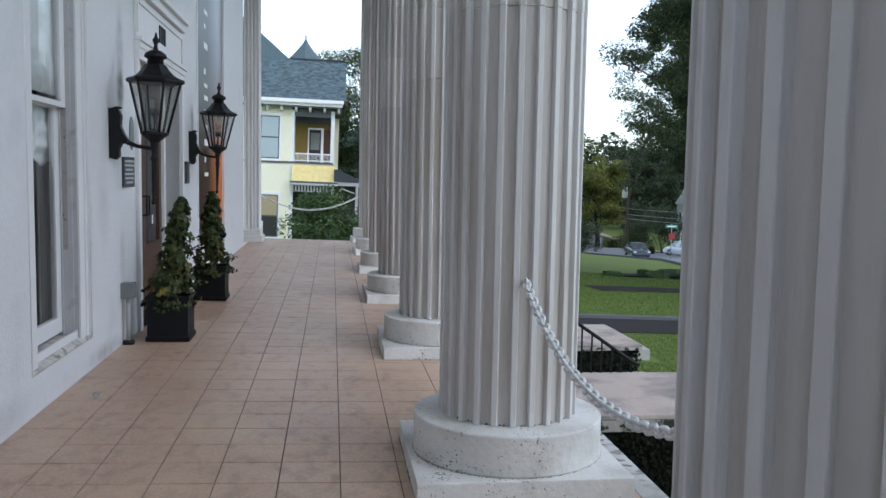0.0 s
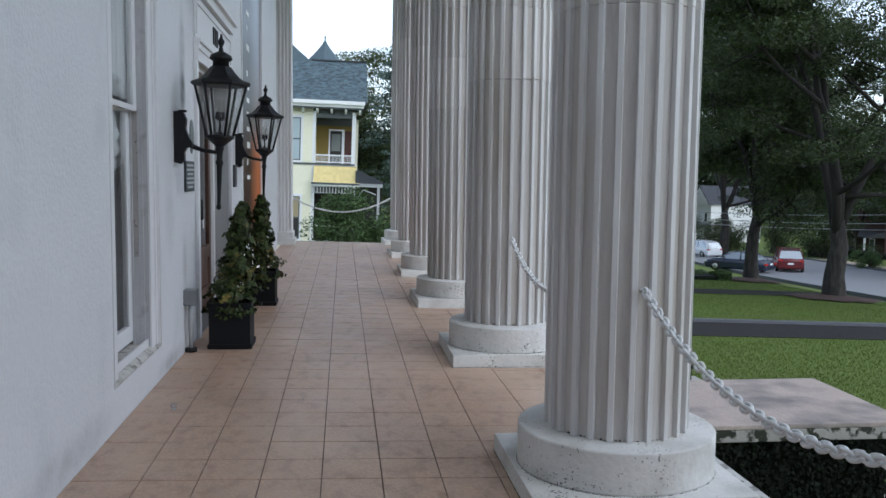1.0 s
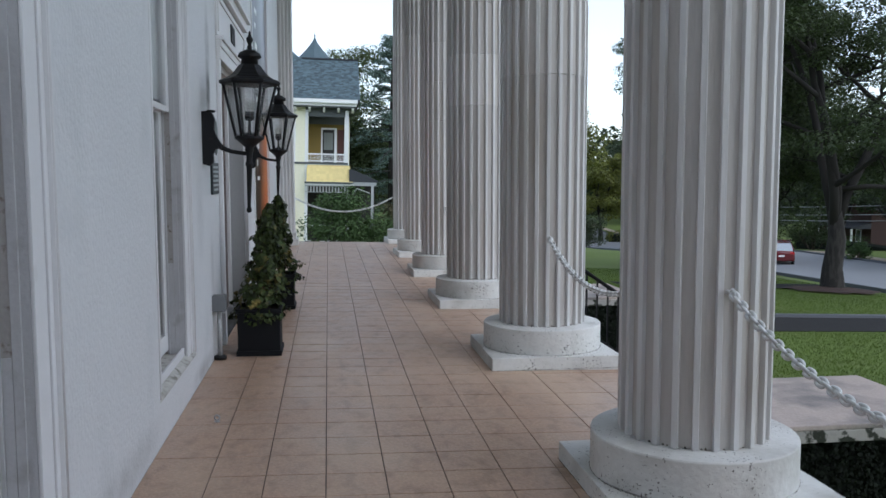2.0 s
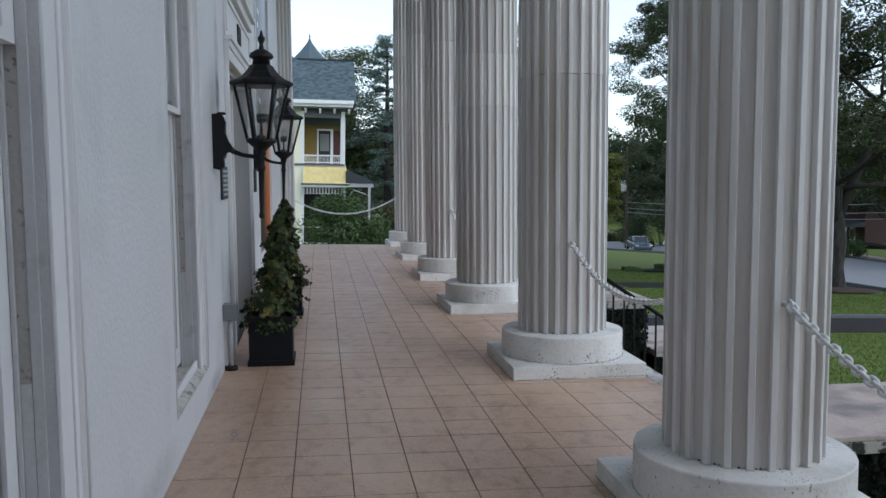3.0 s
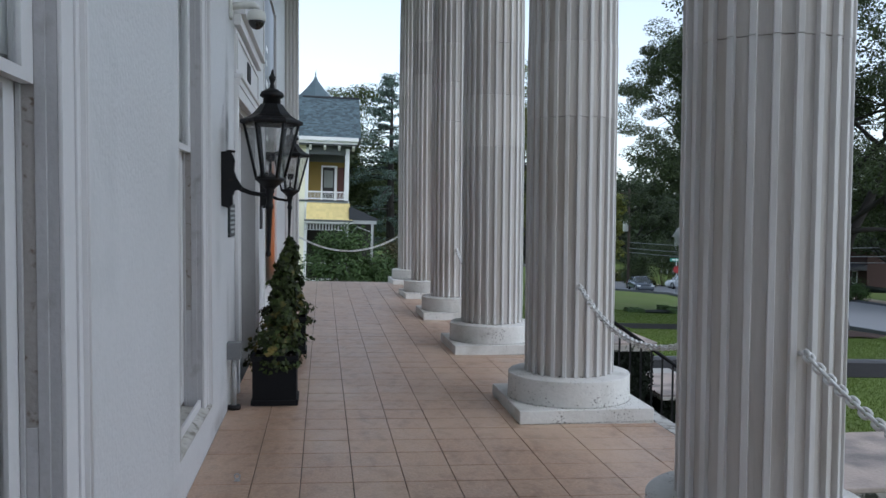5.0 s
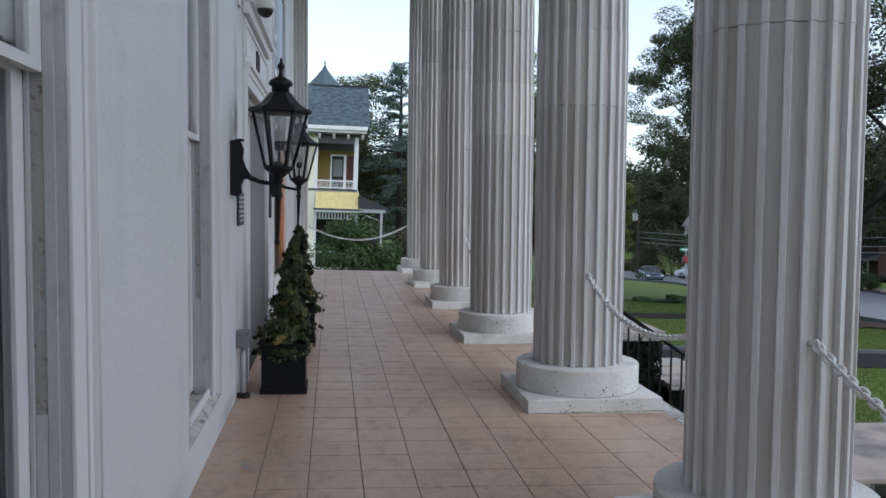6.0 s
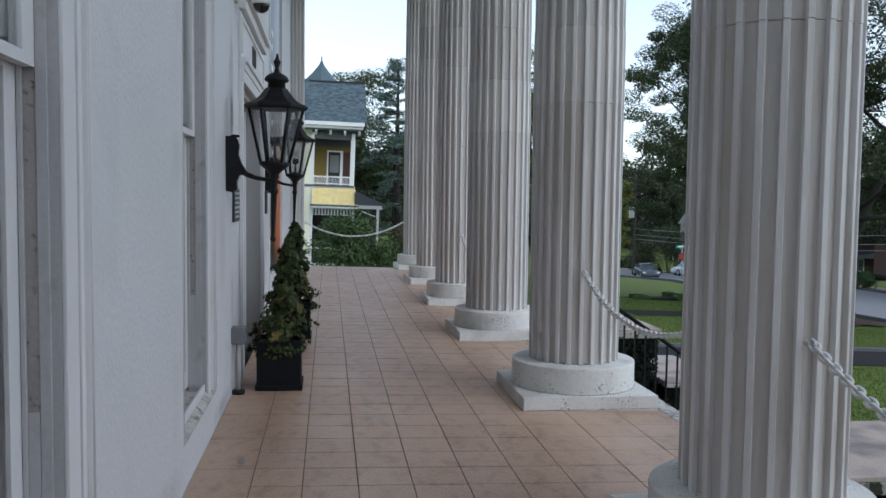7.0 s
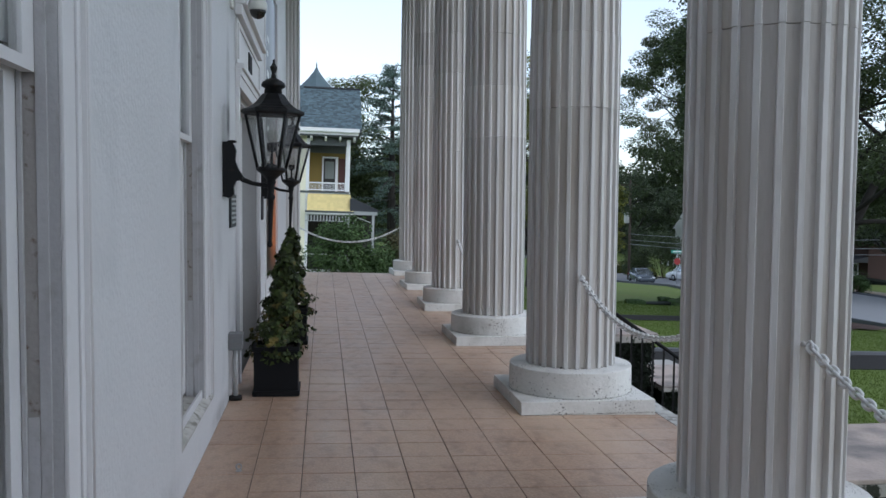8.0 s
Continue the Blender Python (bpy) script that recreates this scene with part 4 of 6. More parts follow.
part("eye", tube([(0.015 * math.cos(a), 0, 0.026 + 0.015 * math.sin(a)) for a in np.linspace(0, 2 * math.pi, 16, endpoint=False)], 0.0045, 8, closed=True), STEEL, bolt)


# ---- chains ----
link_bm = tube([(0.0125 * max(-0.6, min(0.6, c)) / 0.6 + (0.0135 * c), 0.0165 * s, 0) for c, s in
                ((math.cos(a), math.sin(a)) for a in np.linspace(0, 2 * math.pi, 20, endpoint=False))], 0.0072, 8, closed=True)
LINK = mesh_of("link", link_bm, CHAIN)


def chain(p, q, sag, label):
    """A slack chain of separate links from p to q, each turned a quarter against the last."""
    p, q = Vector(p), Vector(q)
    t = thing("chain", label, "chain", pose(*p), "porch chains")
    f = lambda u: p + (q - p) * u - Vector((0, 0, 4 * sag * u * (1 - u)))
    pts, step, u = [f(0)], 0.040, 0.0
    fine = [f(i / 2000) for i in range(2001)]
    acc = 0.0
    for a, b in zip(fine, fine[1:]):
        acc += (b - a).length
        if acc >= step:
            acc -= step
            pts.append(b)
    for i, (a, b) in enumerate(zip(pts, pts[1:])):
        d = (b - a).normalized()
        m = Matrix.Translation((a + b) / 2 - p) @ d.to_track_quat("X", "Z").to_matrix().to_4x4() @ pose(0, 0, 0, 45 + 90 * (i % 2), 0, 0)
        part("link", LINK, None, t, at=m)
    for e, s in ((p, 1), (q, -1)):
        d = (q - p).normalized() * s
        ring = [Vector((0.0, 0.02 * math.cos(a), 0.02 * math.sin(a))) + e - p for a in np.linspace(0, 2 * math.pi, 14, endpoint=False)]
        part("eye_hook", tube(ring, 0.006, 7, closed=True), CHAIN, t)
        part("hook_shank", tube([e - p, e - p - d * 0.02, e - p - d * 0.055], [0.006, 0.008, 0.014], 8), CHAIN, t)
    return t


H_Z, H_F, H_B = 0.985, 0.385, 0.385
for k in (0, 1, 3):
    ya, yb = COLS[k + 1] - H_F, COLS[k] + H_B
    chain((2.71, ya, H_Z), (2.71, yb, H_Z), 0.268 if k == 0 else 0.25, "white painted chain hung slack between two columns")
chain((0.20, 18.2, 0.99), (2.35, 18.35, 0.97), 0.31, "white painted chain closing the far end of the porch")


# ---- steps and cheek walls ----
STEP_Y0, STEP_Y1 = 5.65, 10.2
steps = thing("entrance_steps", "dark worn steps going down from the porch to the walk", "steps")
for i in range(6):
    part("step", boxes((3.43 + i * 0.25, 3.43 + (i + 1) * 0.25 + 0.02, STEP_Y0, STEP_Y1, -1.6, -0.07 - 0.17 * (i + 1)), bevel=0.008), STEP, steps)


def ivy_box(name, x0, x1, y0, y1, z0, z1, label, seed, count=5200, cap=None, leaf=0.055):
    """A low cheek wall hidden under dense creeping leaves, with an optional stone cap."""
    t = thing(name, label, "cheek wall")
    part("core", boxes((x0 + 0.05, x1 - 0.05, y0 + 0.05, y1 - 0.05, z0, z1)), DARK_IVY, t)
    rng = np.random.default_rng(seed)
    c, nn = [], []
    faces = [((x1 - x0) * (z1 - z0), "y0"), ((x1 - x0) * (z1 - z0), "y1"), ((y1 - y0) * (z1 - z0), "x1")] + ([] if cap is not None else [((x1 - x0) * (y1 - y0), "top")])
    total = sum(f[0] for f in faces)
    for area, f in faces:
        k = int(count * area / total)
        a, b, e = rng.uniform(0, 1, k), rng.uniform(0, 1, k), np.abs(rng.normal(0, 0.03, k))
        if f == "top":
            c.append(np.stack([x0 + a * (x1 - x0), y0 + b * (y1 - y0), z1 + e], 1)); nn.append(np.tile([0, 0, 1.0], (k, 1)))
        elif f == "x1":
            c.append(np.stack([x1 + e, y0 + a * (y1 - y0), z0 + b * (z1 - z0)], 1)); nn.append(np.tile([1.0, 0, 0.3], (k, 1)))
        else:
            yy, s = (y0, -1) if f == "y0" else (y1, 1)
            c.append(np.stack([x0 + a * (x1 - x0), yy + s * e, z0 + b * (z1 - z0)], 1)); nn.append(np.tile([0, s * 1.0, 0.3], (k, 1)))
    c, nn = np.concatenate(c), np.concatenate(nn)
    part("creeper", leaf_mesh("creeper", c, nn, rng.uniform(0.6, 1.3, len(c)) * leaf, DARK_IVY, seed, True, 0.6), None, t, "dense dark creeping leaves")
    if cap is not None:
        part("cap", boxes((x0 - 0.02, x1 + 0.06, y0 - 0.06, y1 + 0.06, z1, cap - 0.035), bevel=0.01), MOSSY, t, "mossy cap edge")
        part("cap_top", boxes((x0 - 0.02, x1 + 0.06, y0 - 0.06, y1 + 0.06, cap - 0.034, cap), bevel=0.008), CONCRETE, t, "weathered pinkish concrete top")
    return t


ivy_box("cheek_wall", 3.5, 5.17, 4.55, 5.70, -1.45, -0.26, "cheek wall covered in dark creeper under a weathered concrete cap", 3, 26000, -0.14, 0.032)
ivy_box("cheek_wall", 3.5, 5.02, 10.36, 11.6, -1.5, -0.26, "cheek wall covered in dark creeper under a weathered concrete cap", 4, 5000, -0.14)
ivy_box("low_cheek_wall", 5.1, 6.0, 10.2, 11.5, -1.6, -0.88, "lower cheek wall covered in dark creeper with a concrete cap", 5, 3000, -0.80)

rail = thing("stair_rail", "black iron handrail down the middle of the steps", "handrail")
zr = lambda x: 0.42 - 0.68 * (x - 3.7)
part("handrail", tube([(3.5, 7.98, zr(3.5)), (5.1, 7.98, zr(5.1)), (5.2, 7.98, zr(5.18))], 0.02, 8), IRON, rail)
part("lower_rail", tube([(3.5, 7.98, zr(3.5) - 0.62), (5.1, 7.98, zr(5.1) - 0.62)], 0.012, 6), IRON, rail)
for i in range(15):
    x = 3.5 + i * 0.115
    part("baluster", boxes((x - 0.008, x + 0.008, 7.972, 7.988, zr(x) - 0.70, zr(x))), IRON, rail)


# ---- ground, drive, street ----
def sheet(xs, ys, lift, bm=None, skirt=0.0):
    """A ground-following sheet over a grid of xs and ys; xs may be functions of y."""
    bm = bm or bmesh.new()
    rows = []
    for y in ys:
        rows.append([bm.verts.new((x(y) if callable(x) else x, y, gz(x(y) if callable(x) else x, y) + lift)) for x in xs])
    for a, b in zip(rows, rows[1:]):
        for i in range(len(xs) - 1):
            bm.faces.new((a[i], a[i + 1], b[i + 1], b[i])).smooth = True
    return bm


gx = [-900, -400, -150, -60, -20, 0] + list(np.arange(3, 56, 1.0)) + [60, 70, 90, 150, 400, 900]
gy = [-900, -300, -100, -40, -20, -10, -5] + list(np.arange(0, 100, 1.0)) + [105, 110, 120, 130, 150, 170, 250, 400, 900]
setting("ground", sheet(gx, gy, 0.0), GRASS, "green lawn falling gently towards the street", "lawn")
NEAR = lambda y: 23.5 + 0.1 * y
FAR = lambda y: 35.3 + 0.1 * y
ry = list(np.arange(-60, 240, 2.0))
setting("road", sheet([lambda y: NEAR(y) + (FAR(y) - NEAR(y)) * 0, lambda y: NEAR(y) + 4, lambda y: NEAR(y) + 8, FAR], ry, 0.07), ROADWAY, "pale worn asphalt street", "road")


def strip(f0, f1, ys, top, depth=0.2):
    """A kerb or path following the ground: raised top with side faces, between two lines x = f(y)."""
    bm = bmesh.new()
    rings = []
    for y in ys:
        a, b = f0(y), f1(y)
        rings.append([bm.verts.new(p) for p in ((a, y, gz(a, y) - depth), (a, y, gz(a, y) + top), (b, y, gz(b, y) + top), (b, y, gz(b, y) - depth))])
    for r, s in zip(rings, rings[1:]):
        for i in range(3):
            bm.faces.new((r[i], s[i], s[i + 1], r[i + 1]))
    bmesh.ops.recalc_face_normals(bm, faces=bm.faces[:])
    return bm


setting("kerb_near", strip(lambda y: NEAR(y) - 0.2, NEAR, ry, 0.2), KERB, "grey street kerb along the lawn", "kerb")
setting("kerb_far", strip(FAR, lambda y: FAR(y) + 0.2, ry, 0.2), KERB, "grey street kerb on the far side", "kerb")
setting("pavement_far", strip(lambda y: FAR(y) + 1.6, lambda y: FAR(y) + 3.0, ry, 0.05), mat("sandy_pavement", (0.36, 0.29, 0.23), 0.8), "sandy pavement across the street", "pavement")


def cross_strip(g0, g1, xs, lift, depth=0.15, material=None, name="", label="", category=""):
    """A path running out towards the street between two lines y = g(x)."""
    bm = bmesh.new()
    rings = []
    for x in xs:
        a, b = g0(x), g1(x)
        rings.append([bm.verts.new(p) for p in ((x, a, gz(x, a) - depth), (x, a, gz(x, a) + lift), (x, (a + b) / 2, gz(x, (a + b) / 2) + lift + 0.01),
                                                (x, b, gz(x, b) + lift), (x, b, gz(x, b) - depth))])
    for r, s in zip(rings, rings[1:]):
        for i in range(4):
            bm.faces.new((r[i], s[i], s[i + 1], r[i + 1]))
    bmesh.ops.recalc_face_normals(bm, faces=bm.faces[:])
    return setting(name, bm, material, label, category)


D0 = lambda x: 15.05 + 0.1 * (x - 9.0)
xs = list(np.arange(3.6, 18.7, 0.9)) + [18.75]
cross_strip(D0, lambda x: D0(x) + 2.25, xs, 0.02, material=ASPHALT, name="drive", label="dark wet asphalt drive across the lawn", category="drive")
cross_strip(lambda x: D0(x) + 2.25, lambda x: D0(x) + 2.5, xs, 0.085, material=KERB, name="kerb_drive", label="low grey kerb along the drive", category="kerb")
cross_strip(lambda x: 25.9 + 0.17 * (x - 13), lambda x: 27.9 + 0.17 * (x - 13), list(np.arange(10.4, 19.0, 0.8)) + [19.6], 0.02, material=ASPHALT, name="path_lawn",
            label="dark footpath across the lawn", category="path")
setting("walk_foot", boxes((5.17, 6.1, 5.6, 10.15, -1.5, -1.18), (5.3, 6.75, 11.62, 13.9, -1.5, -1.18)), PALE_CONCRETE, "pale concrete landing at the foot of the steps", "walk")


# ---- grass blades over the nearer lawn ----
def lawn_blades(n, seed):
    """Short blades of grass in loose tufts, too many to count, over the lawn between porch and street."""
    rng = np.random.default_rng(seed)
    x = rng.uniform(5.9, 19.2, n)
    y = 6.6 + 28.9 * rng.uniform(0, 1, n) ** 1.3
    d0 = 15.05 + 0.1 * (x - 9.0)
    p0 = 25.9 + 0.17 * (x - 13)
    keep = ((y < d0 - 0.05) | (y > d0 + 2.52)) & ((y < p0) | (y > p0 + 2.1) | (x < 10.4)) & (x < 19.4 + 0.1 * (y - 27)) & ((x > 6.9) | (y > 14.1) | ((x > 6.2) & (y < 11.4))) & ((x - 17.7) ** 2 + (y - 25.9) ** 2 > 2.2) & ((x - 18.95) ** 2 + (y - 34.3) ** 2 > 2.2)
    x, y = x[keep], y[keep]
    k = len(x)
    z = np.array([gz(a, b) for a, b in zip(x, y)])
    a = rng.uniform(0, 2 * math.pi, k)
    h, w = rng.uniform(0.02, 0.05, k), rng.uniform(0.004, 0.008, k)
    lean = rng.normal(0, 0.025, (k, 2))
    base = np.stack([x, y, z - 0.005], 1)
    side = np.stack([np.cos(a) * w, np.sin(a) * w, np.zeros(k)], 1)
    tip = base + np.concatenate([lean, h[:, None]], 1)
    v = np.stack([base - side, base + side, tip], 1).reshape(-1, 3)
    me = bpy.data.meshes.new("grass_blades")
    me.vertices.add(k * 3)
    me.vertices.foreach_set("co", v.ravel())
    me.loops.add(k * 3)
    me.loops.foreach_set("vertex_index", np.arange(k * 3))
    me.polygons.add(k)
    me.polygons.foreach_set("loop_start", np.arange(0, k * 3, 3))
    me.update(calc_edges=True)
    me.materials.append(BLADE)
    return tagged(part("grass_blades", me, None), "short green blades of lawn grass", "grass", kind="stuff")


lawn_blades(330000, 61)


# ---- trees and shrubs ----
def limb_path(rng, p, d, length, n=5, wander=0.25, lift=0.0):
    pts = [Vector(p)]
    d = Vector(d).normalized()
    for i in range(n):
        d = (d + Vector(rng.normal(0, wander, 3)) + Vector((0, 0, lift))).normalized()
        pts.append(pts[-1] + d * (length / n))
    return pts


def tree(name, x, y, height, trunk_r, first, radius, label, seed, leaf=0.2, each=260, material=None, limbs=11, clumps=3, clump_r=1.15, prune=None):
    """A broad tree: tapered trunk, rising limbs with side branches, and leaf clumps round their ends; prune takes low limbs off one side."""
    rng = np.random.default_rng(seed)
    z0 = gz(x, y)
    t = thing(name, label, "tree", pose(x, y, z0))
    fork = first * 0.82
    tp = [Vector((0, 0, -0.3)), Vector((0, 0, 0.12)), Vector((rng.normal(0, 0.03), rng.normal(0, 0.03), fork * 0.3)),
          Vector((rng.normal(0, 0.07), rng.normal(0, 0.07), fork * 0.65)), Vector((rng.normal(0, 0.09), rng.normal(0, 0.09), fork))]
    part("trunk", tube(tp, [trunk_r * 1.6, trunk_r * 1.3, trunk_r * 1.04, trunk_r * 0.92, trunk_r * 0.7], 14), BARK, t)
    bm, spots, leaders = bmesh.new(), [], []
    for k in range(4):                    # leaders rising from the fork
        a = k * math.pi / 2 + rng.uniform(-0.5, 0.5)
        up = limb_path(rng, tp[4] - Vector((0, 0, 0.55)), (0.30 * math.cos(a), 0.30 * math.sin(a), 1.0), height * 0.84 - fork, 8, 0.15, 0.05)
        tube(up, [trunk_r * (0.58 - 0.062 * j) for j in range(9)], 8, bm)
        leaders.append(up)
    for k in range(limbs):
        f = ((k + rng.uniform(0, 0.8)) / limbs) ** 1.25
        lead = leaders[k % 4]
        i = min(7, int(0.6 + f * 7.4))
        base = lead[i].lerp(lead[i + 1], rng.uniform(0, 1))
        a = math.atan2(base.y, base.x) + rng.normal(0, 0.75) if k % 3 else rng.uniform(0, 2 * math.pi)
        ln = (radius - 0.6 * math.hypot(base.x, base.y)) * (1.0 - 0.45 * f) * rng.uniform(0.8, 1.15)
        main = limb_path(rng, base, (math.cos(a), math.sin(a), 0.30 + 0.5 * f), ln, 6, 0.16, 0.02)
        kept = not (prune and main[-1].x < prune[0] and main[-1].z < prune[1])
        wood = bm if kept else bmesh.new()
        tube(main, [trunk_r * (0.30 - 0.043 * j) for j in range(7)], 7, wood)
        for j in range(2, 7):
            for _ in range(clumps):
                b = limb_path(rng, main[j], (rng.normal(), rng.normal(), rng.normal(0.15, 0.5)), ln * rng.uniform(0.18, 0.42), 3, 0.3)
                tube(b, [0.04, 0.03, 0.018, 0.008], 4, wood)
                if j > 2 and kept:
                    spots.append((*b[-1], clump_r * rng.uniform(0.6, 1.25)))
        if kept:
            spots.append((*main[-1], clump_r))
        else:
            wood.free()
    for _ in range(limbs * 3):
        a, f = rng.uniform(0, 2 * math.pi), rng.uniform(0.55, 1.0)
        rr = radius * 0.78 * math.sqrt(max(0, 1 - ((f - 0.55) / 0.5) ** 2)) * rng.uniform(0.1, 1)
        spots.append((rr * math.cos(a), rr * math.sin(a), height * f, clump_r * rng.uniform(0.8, 1.3)))
    part("limb", bm, LIMB_BARK, t)
    c, nn, s = clump_leaves(spots, each, leaf, seed + 1)
    part("crown", leaf_mesh("crown", c, nn, s, material or LEAF, seed + 2), None, t)
    return t


def cedar(x, y, height, seed):
    """A conifer with level, drooping tiers of needle sprays."""
    rng = np.random.default_rng(seed)
    z0 = gz(x, y)
    t = thing("cedar_tree", "tall blue-green cedar with drooping tiers", "tree", pose(x, y, z0))
    part("trunk", tube([(0, 0, -0.3), (0, 0, height * 0.5), (0.1, 0, height)], [0.35, 0.22, 0.03], 9), BARK, t)
    bm, spots = bmesh.new(), []
    z = 2.0
    while z < height:
        f = z / height
        for k in range(6):
            a = rng.uniform(0, 2 * math.pi)
            ln = (1 - f) ** 0.8 * 4.9 * rng.uniform(0.45, 1.2) + 0.3
            rise, drop, dz = rng.uniform(0.1, 0.9), rng.uniform(0.5, 1.2), rng.uniform(-0.45, 0.45)
            pts = [Vector((math.cos(a) * ln * u, math.sin(a) * ln * u, z + dz * (f < 0.9) + rise * u - drop * u * u * ln / 3)) for u in (0, 0.3, 0.6, 0.85, 1.0)]
            tube(pts, [0.05, 0.04, 0.03, 0.02, 0.008], 4, bm)
            spots += [(*(pts[1].lerp(pts[4], v)), 0.5) for v in (0.0, 0.25, 0.5, 0.75, 1.0)]
        z += 0.62
    part("limb", bm, BARK, t)
    c, nn, s = clump_leaves(spots, 44, 0.12, seed, 1.0, 0.28)
    part("crown", leaf_mesh("crown", c, nn, s, CEDAR, seed, False, 1.0), None, t)
    return t


def shrub(name, x, y, w, d, h, label, seed, material=None, leaf=0.09, n=7000, category="shrub", z=None):
    """A bush: short stems under a lumpy mass of leaves with gaps."""
    rng = np.random.default_rng(seed)
    t = thing(name, label, category, pose(x, y, gz(x, y) if z is None else z))
    k = 26
    spots = []
    for _ in range(k):
        a, r, v = rng.uniform(0, 2 * math.pi), math.sqrt(rng.uniform(0, 1)) * 0.8, rng.uniform(0.18, 0.85)
        edge = math.sqrt(max(0.05, 1 - (v - 0.35) ** 2 * 2.2))
        spots.append((r * edge * w / 2 * math.cos(a), r * edge * d / 2 * math.sin(a), v * h, 0.2 * min(w, h) * rng.uniform(0.7, 1.3)))
    bm = bmesh.new()
    for sx, sy, sz, _ in spots[::2]:
        tube([(sx * 0.15, sy * 0.15, -0.1), (sx * 0.6, sy * 0.6, sz * 0.6), (sx, sy, sz)], [0.03, 0.02, 0.008], 5, bm)
    part("stems", bm, STEM, t)
    c, nn, s = clump_leaves(spots, n // k, leaf, seed, 1.15, 0.85)
    part("foliage", leaf_mesh("foliage", c, nn, s, material or SHRUB, seed), None, t)
    return t


def hedge(x0, x1, y0, y1, h, label, seed, n=5000, leaf=0.07, material=None):
    """A clipped hedge: dense leaves over a dark core, following the ground."""
    rng = np.random.default_rng(seed)
    cx, cy = (x0 + x1) / 2, (y0 + y1) / 2
    z = min(gz(x, y) for x in (x0, x1) for y in (y0, y1))
    h = h + gz(cx, cy) - z
    t = thing("hedge", label, "hedge", pose(cx, cy, z))
    w, d = (x1 - x0) / 2, (y1 - y0) / 2
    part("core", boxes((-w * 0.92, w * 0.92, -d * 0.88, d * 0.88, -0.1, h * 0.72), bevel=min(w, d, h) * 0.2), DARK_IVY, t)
    p = rng.uniform(-1, 1, (n, 3))
    ax = np.argmax(np.abs(p) * [1 / max(d, h), 1 / max(w, h), 1 / max(w, d)], axis=1)
    p[np.arange(n), ax] = np.sign(p[np.arange(n), ax]) * rng.uniform(0.78, 1.08, n)
    c = p * [w, d, h / 2] + [0, 0, h / 2]
    part("foliage", leaf_mesh("foliage", c, p + [0, 0, 0.4], rng.uniform(0.6, 1.3, n) * leaf, material or SHRUB, seed), None, t)
    return t


tree("oak_tree", 17.7, 25.9, 15.0, 0.31, 3.3, 7.2, "large street oak with spreading limbs and dark foliage", 11, 0.12, 500, LEAF, 18, 3, 0.92, (-3.0, 7.5))
tree("oak_tree", 18.95, 34.3, 14.0, 0.27, 3.6, 3.9, "large street oak with spreading limbs and dark foliage", 12, 0.13, 480, LEAF, 16, 3, 1.05)
tree("oak_tree", 41.0, 84.5, 28.0, 0.45, 6.3, 15.5, "tall oak beside the street with open leafy edges", 110, 0.22, 540, LEAF, 20, 3, 1.45)
for i, (x, y) in enumerate(((17.7, 25.9), (18.95, 34.3))):
    ring = bmesh.new()
    c0 = ring.verts.new((0, 0, 0.20))
    vs = [ring.verts.new(((1.5 + 0.15 * math.sin(k * 1.7 + i)) * math.cos(k * math.pi / 14), (1.3 + 0.2 * math.sin(k * 2.3)) * math.sin(k * math.pi / 14),
                          gz(x + 1.5 * math.cos(k * math.pi / 14), y + 1.3 * math.sin(k * math.pi / 14)) - gz(x, y) + 0.05)) for k in range(28)]
    for k in range(28):
        ring.faces.new((c0, vs[k], vs[(k + 1) % 28])).smooth = True
    bed = thing("mulch_bed", "reddish-brown mulch ring at the foot of a tree", "mulch", pose(x, y, gz(x, y)))
    part("mulch", ring, MULCH, bed)
cedar(4.98, 54.0, 12.6, 21)
tree("garden_tree", 2.6, 58.0, 13.2, 0.3, 4.0, 4.2, "leafy tree behind the neighbouring house", 22, 0.18, 350, GARDEN_LEAF, 10, 3, 1.2)
tree("garden_tree", 13.5, 66.0, 11.0, 0.3, 3.5, 5.0, "leafy tree beyond the neighbouring garden", 23, 0.24, 220, LEAF_FAR, 9, 3, 1.2)
tree("light_tree", 11.6, 44.0, 12.0, 0.18, 2.6, 4.3, "slender yellow-green tree with open foliage beyond the steps", 29, 0.14, 150, LEAF_LIGHT, 14, 3, 0.75)
tree("light_tree", 43.3, 129.0, 14.4, 0.36, 4.2, 5.6, "yellow-green street tree far down the road", 24, 0.33, 220, LEAF_LIGHT, 9, 3, 1.3)
tree("garden_tree", *far(38, 100), 16.2, 0.42, 4.5, 9.1, "leafy tree across the street", 25, 0.32, 220, LEAF_FAR, 10, 3, 1.4)
tree("garden_tree", *far(43, 78), 15.5, 0.48, 5.2, 9.0, "leafy tree in a garden across the street", 26, 0.30, 180, LEAF_FAR, 10, 3, 1.4)
tree("garden_tree", *far(39, 52), 13.5, 0.42, 2.9, 8.0, "low-branched tree in a garden across the street", 35, 0.28, 200, LEAF_FAR, 10, 3, 1.3)
tree("garden_tree", *far(34, 38), 11.5, 0.42, 3.0, 7.5, "low-branched tree in a garden across the street", 37, 0.28, 200, LEAF_FAR, 12, 3, 1.5)
tree("garden_tree", *far(43.5, 66), 16.3, 0.42, 2.6, 6.5, "low-branched tree in a garden across the street", 36, 0.28, 170, LEAF_FAR, 10, 3, 1.3)
tree("garden_tree", *far(48, 62), 14.5, 0.48, 5.2, 9.4, "leafy tree in a garden across the street", 27, 0.30, 180, LEAF_FAR, 10, 3, 1.4)
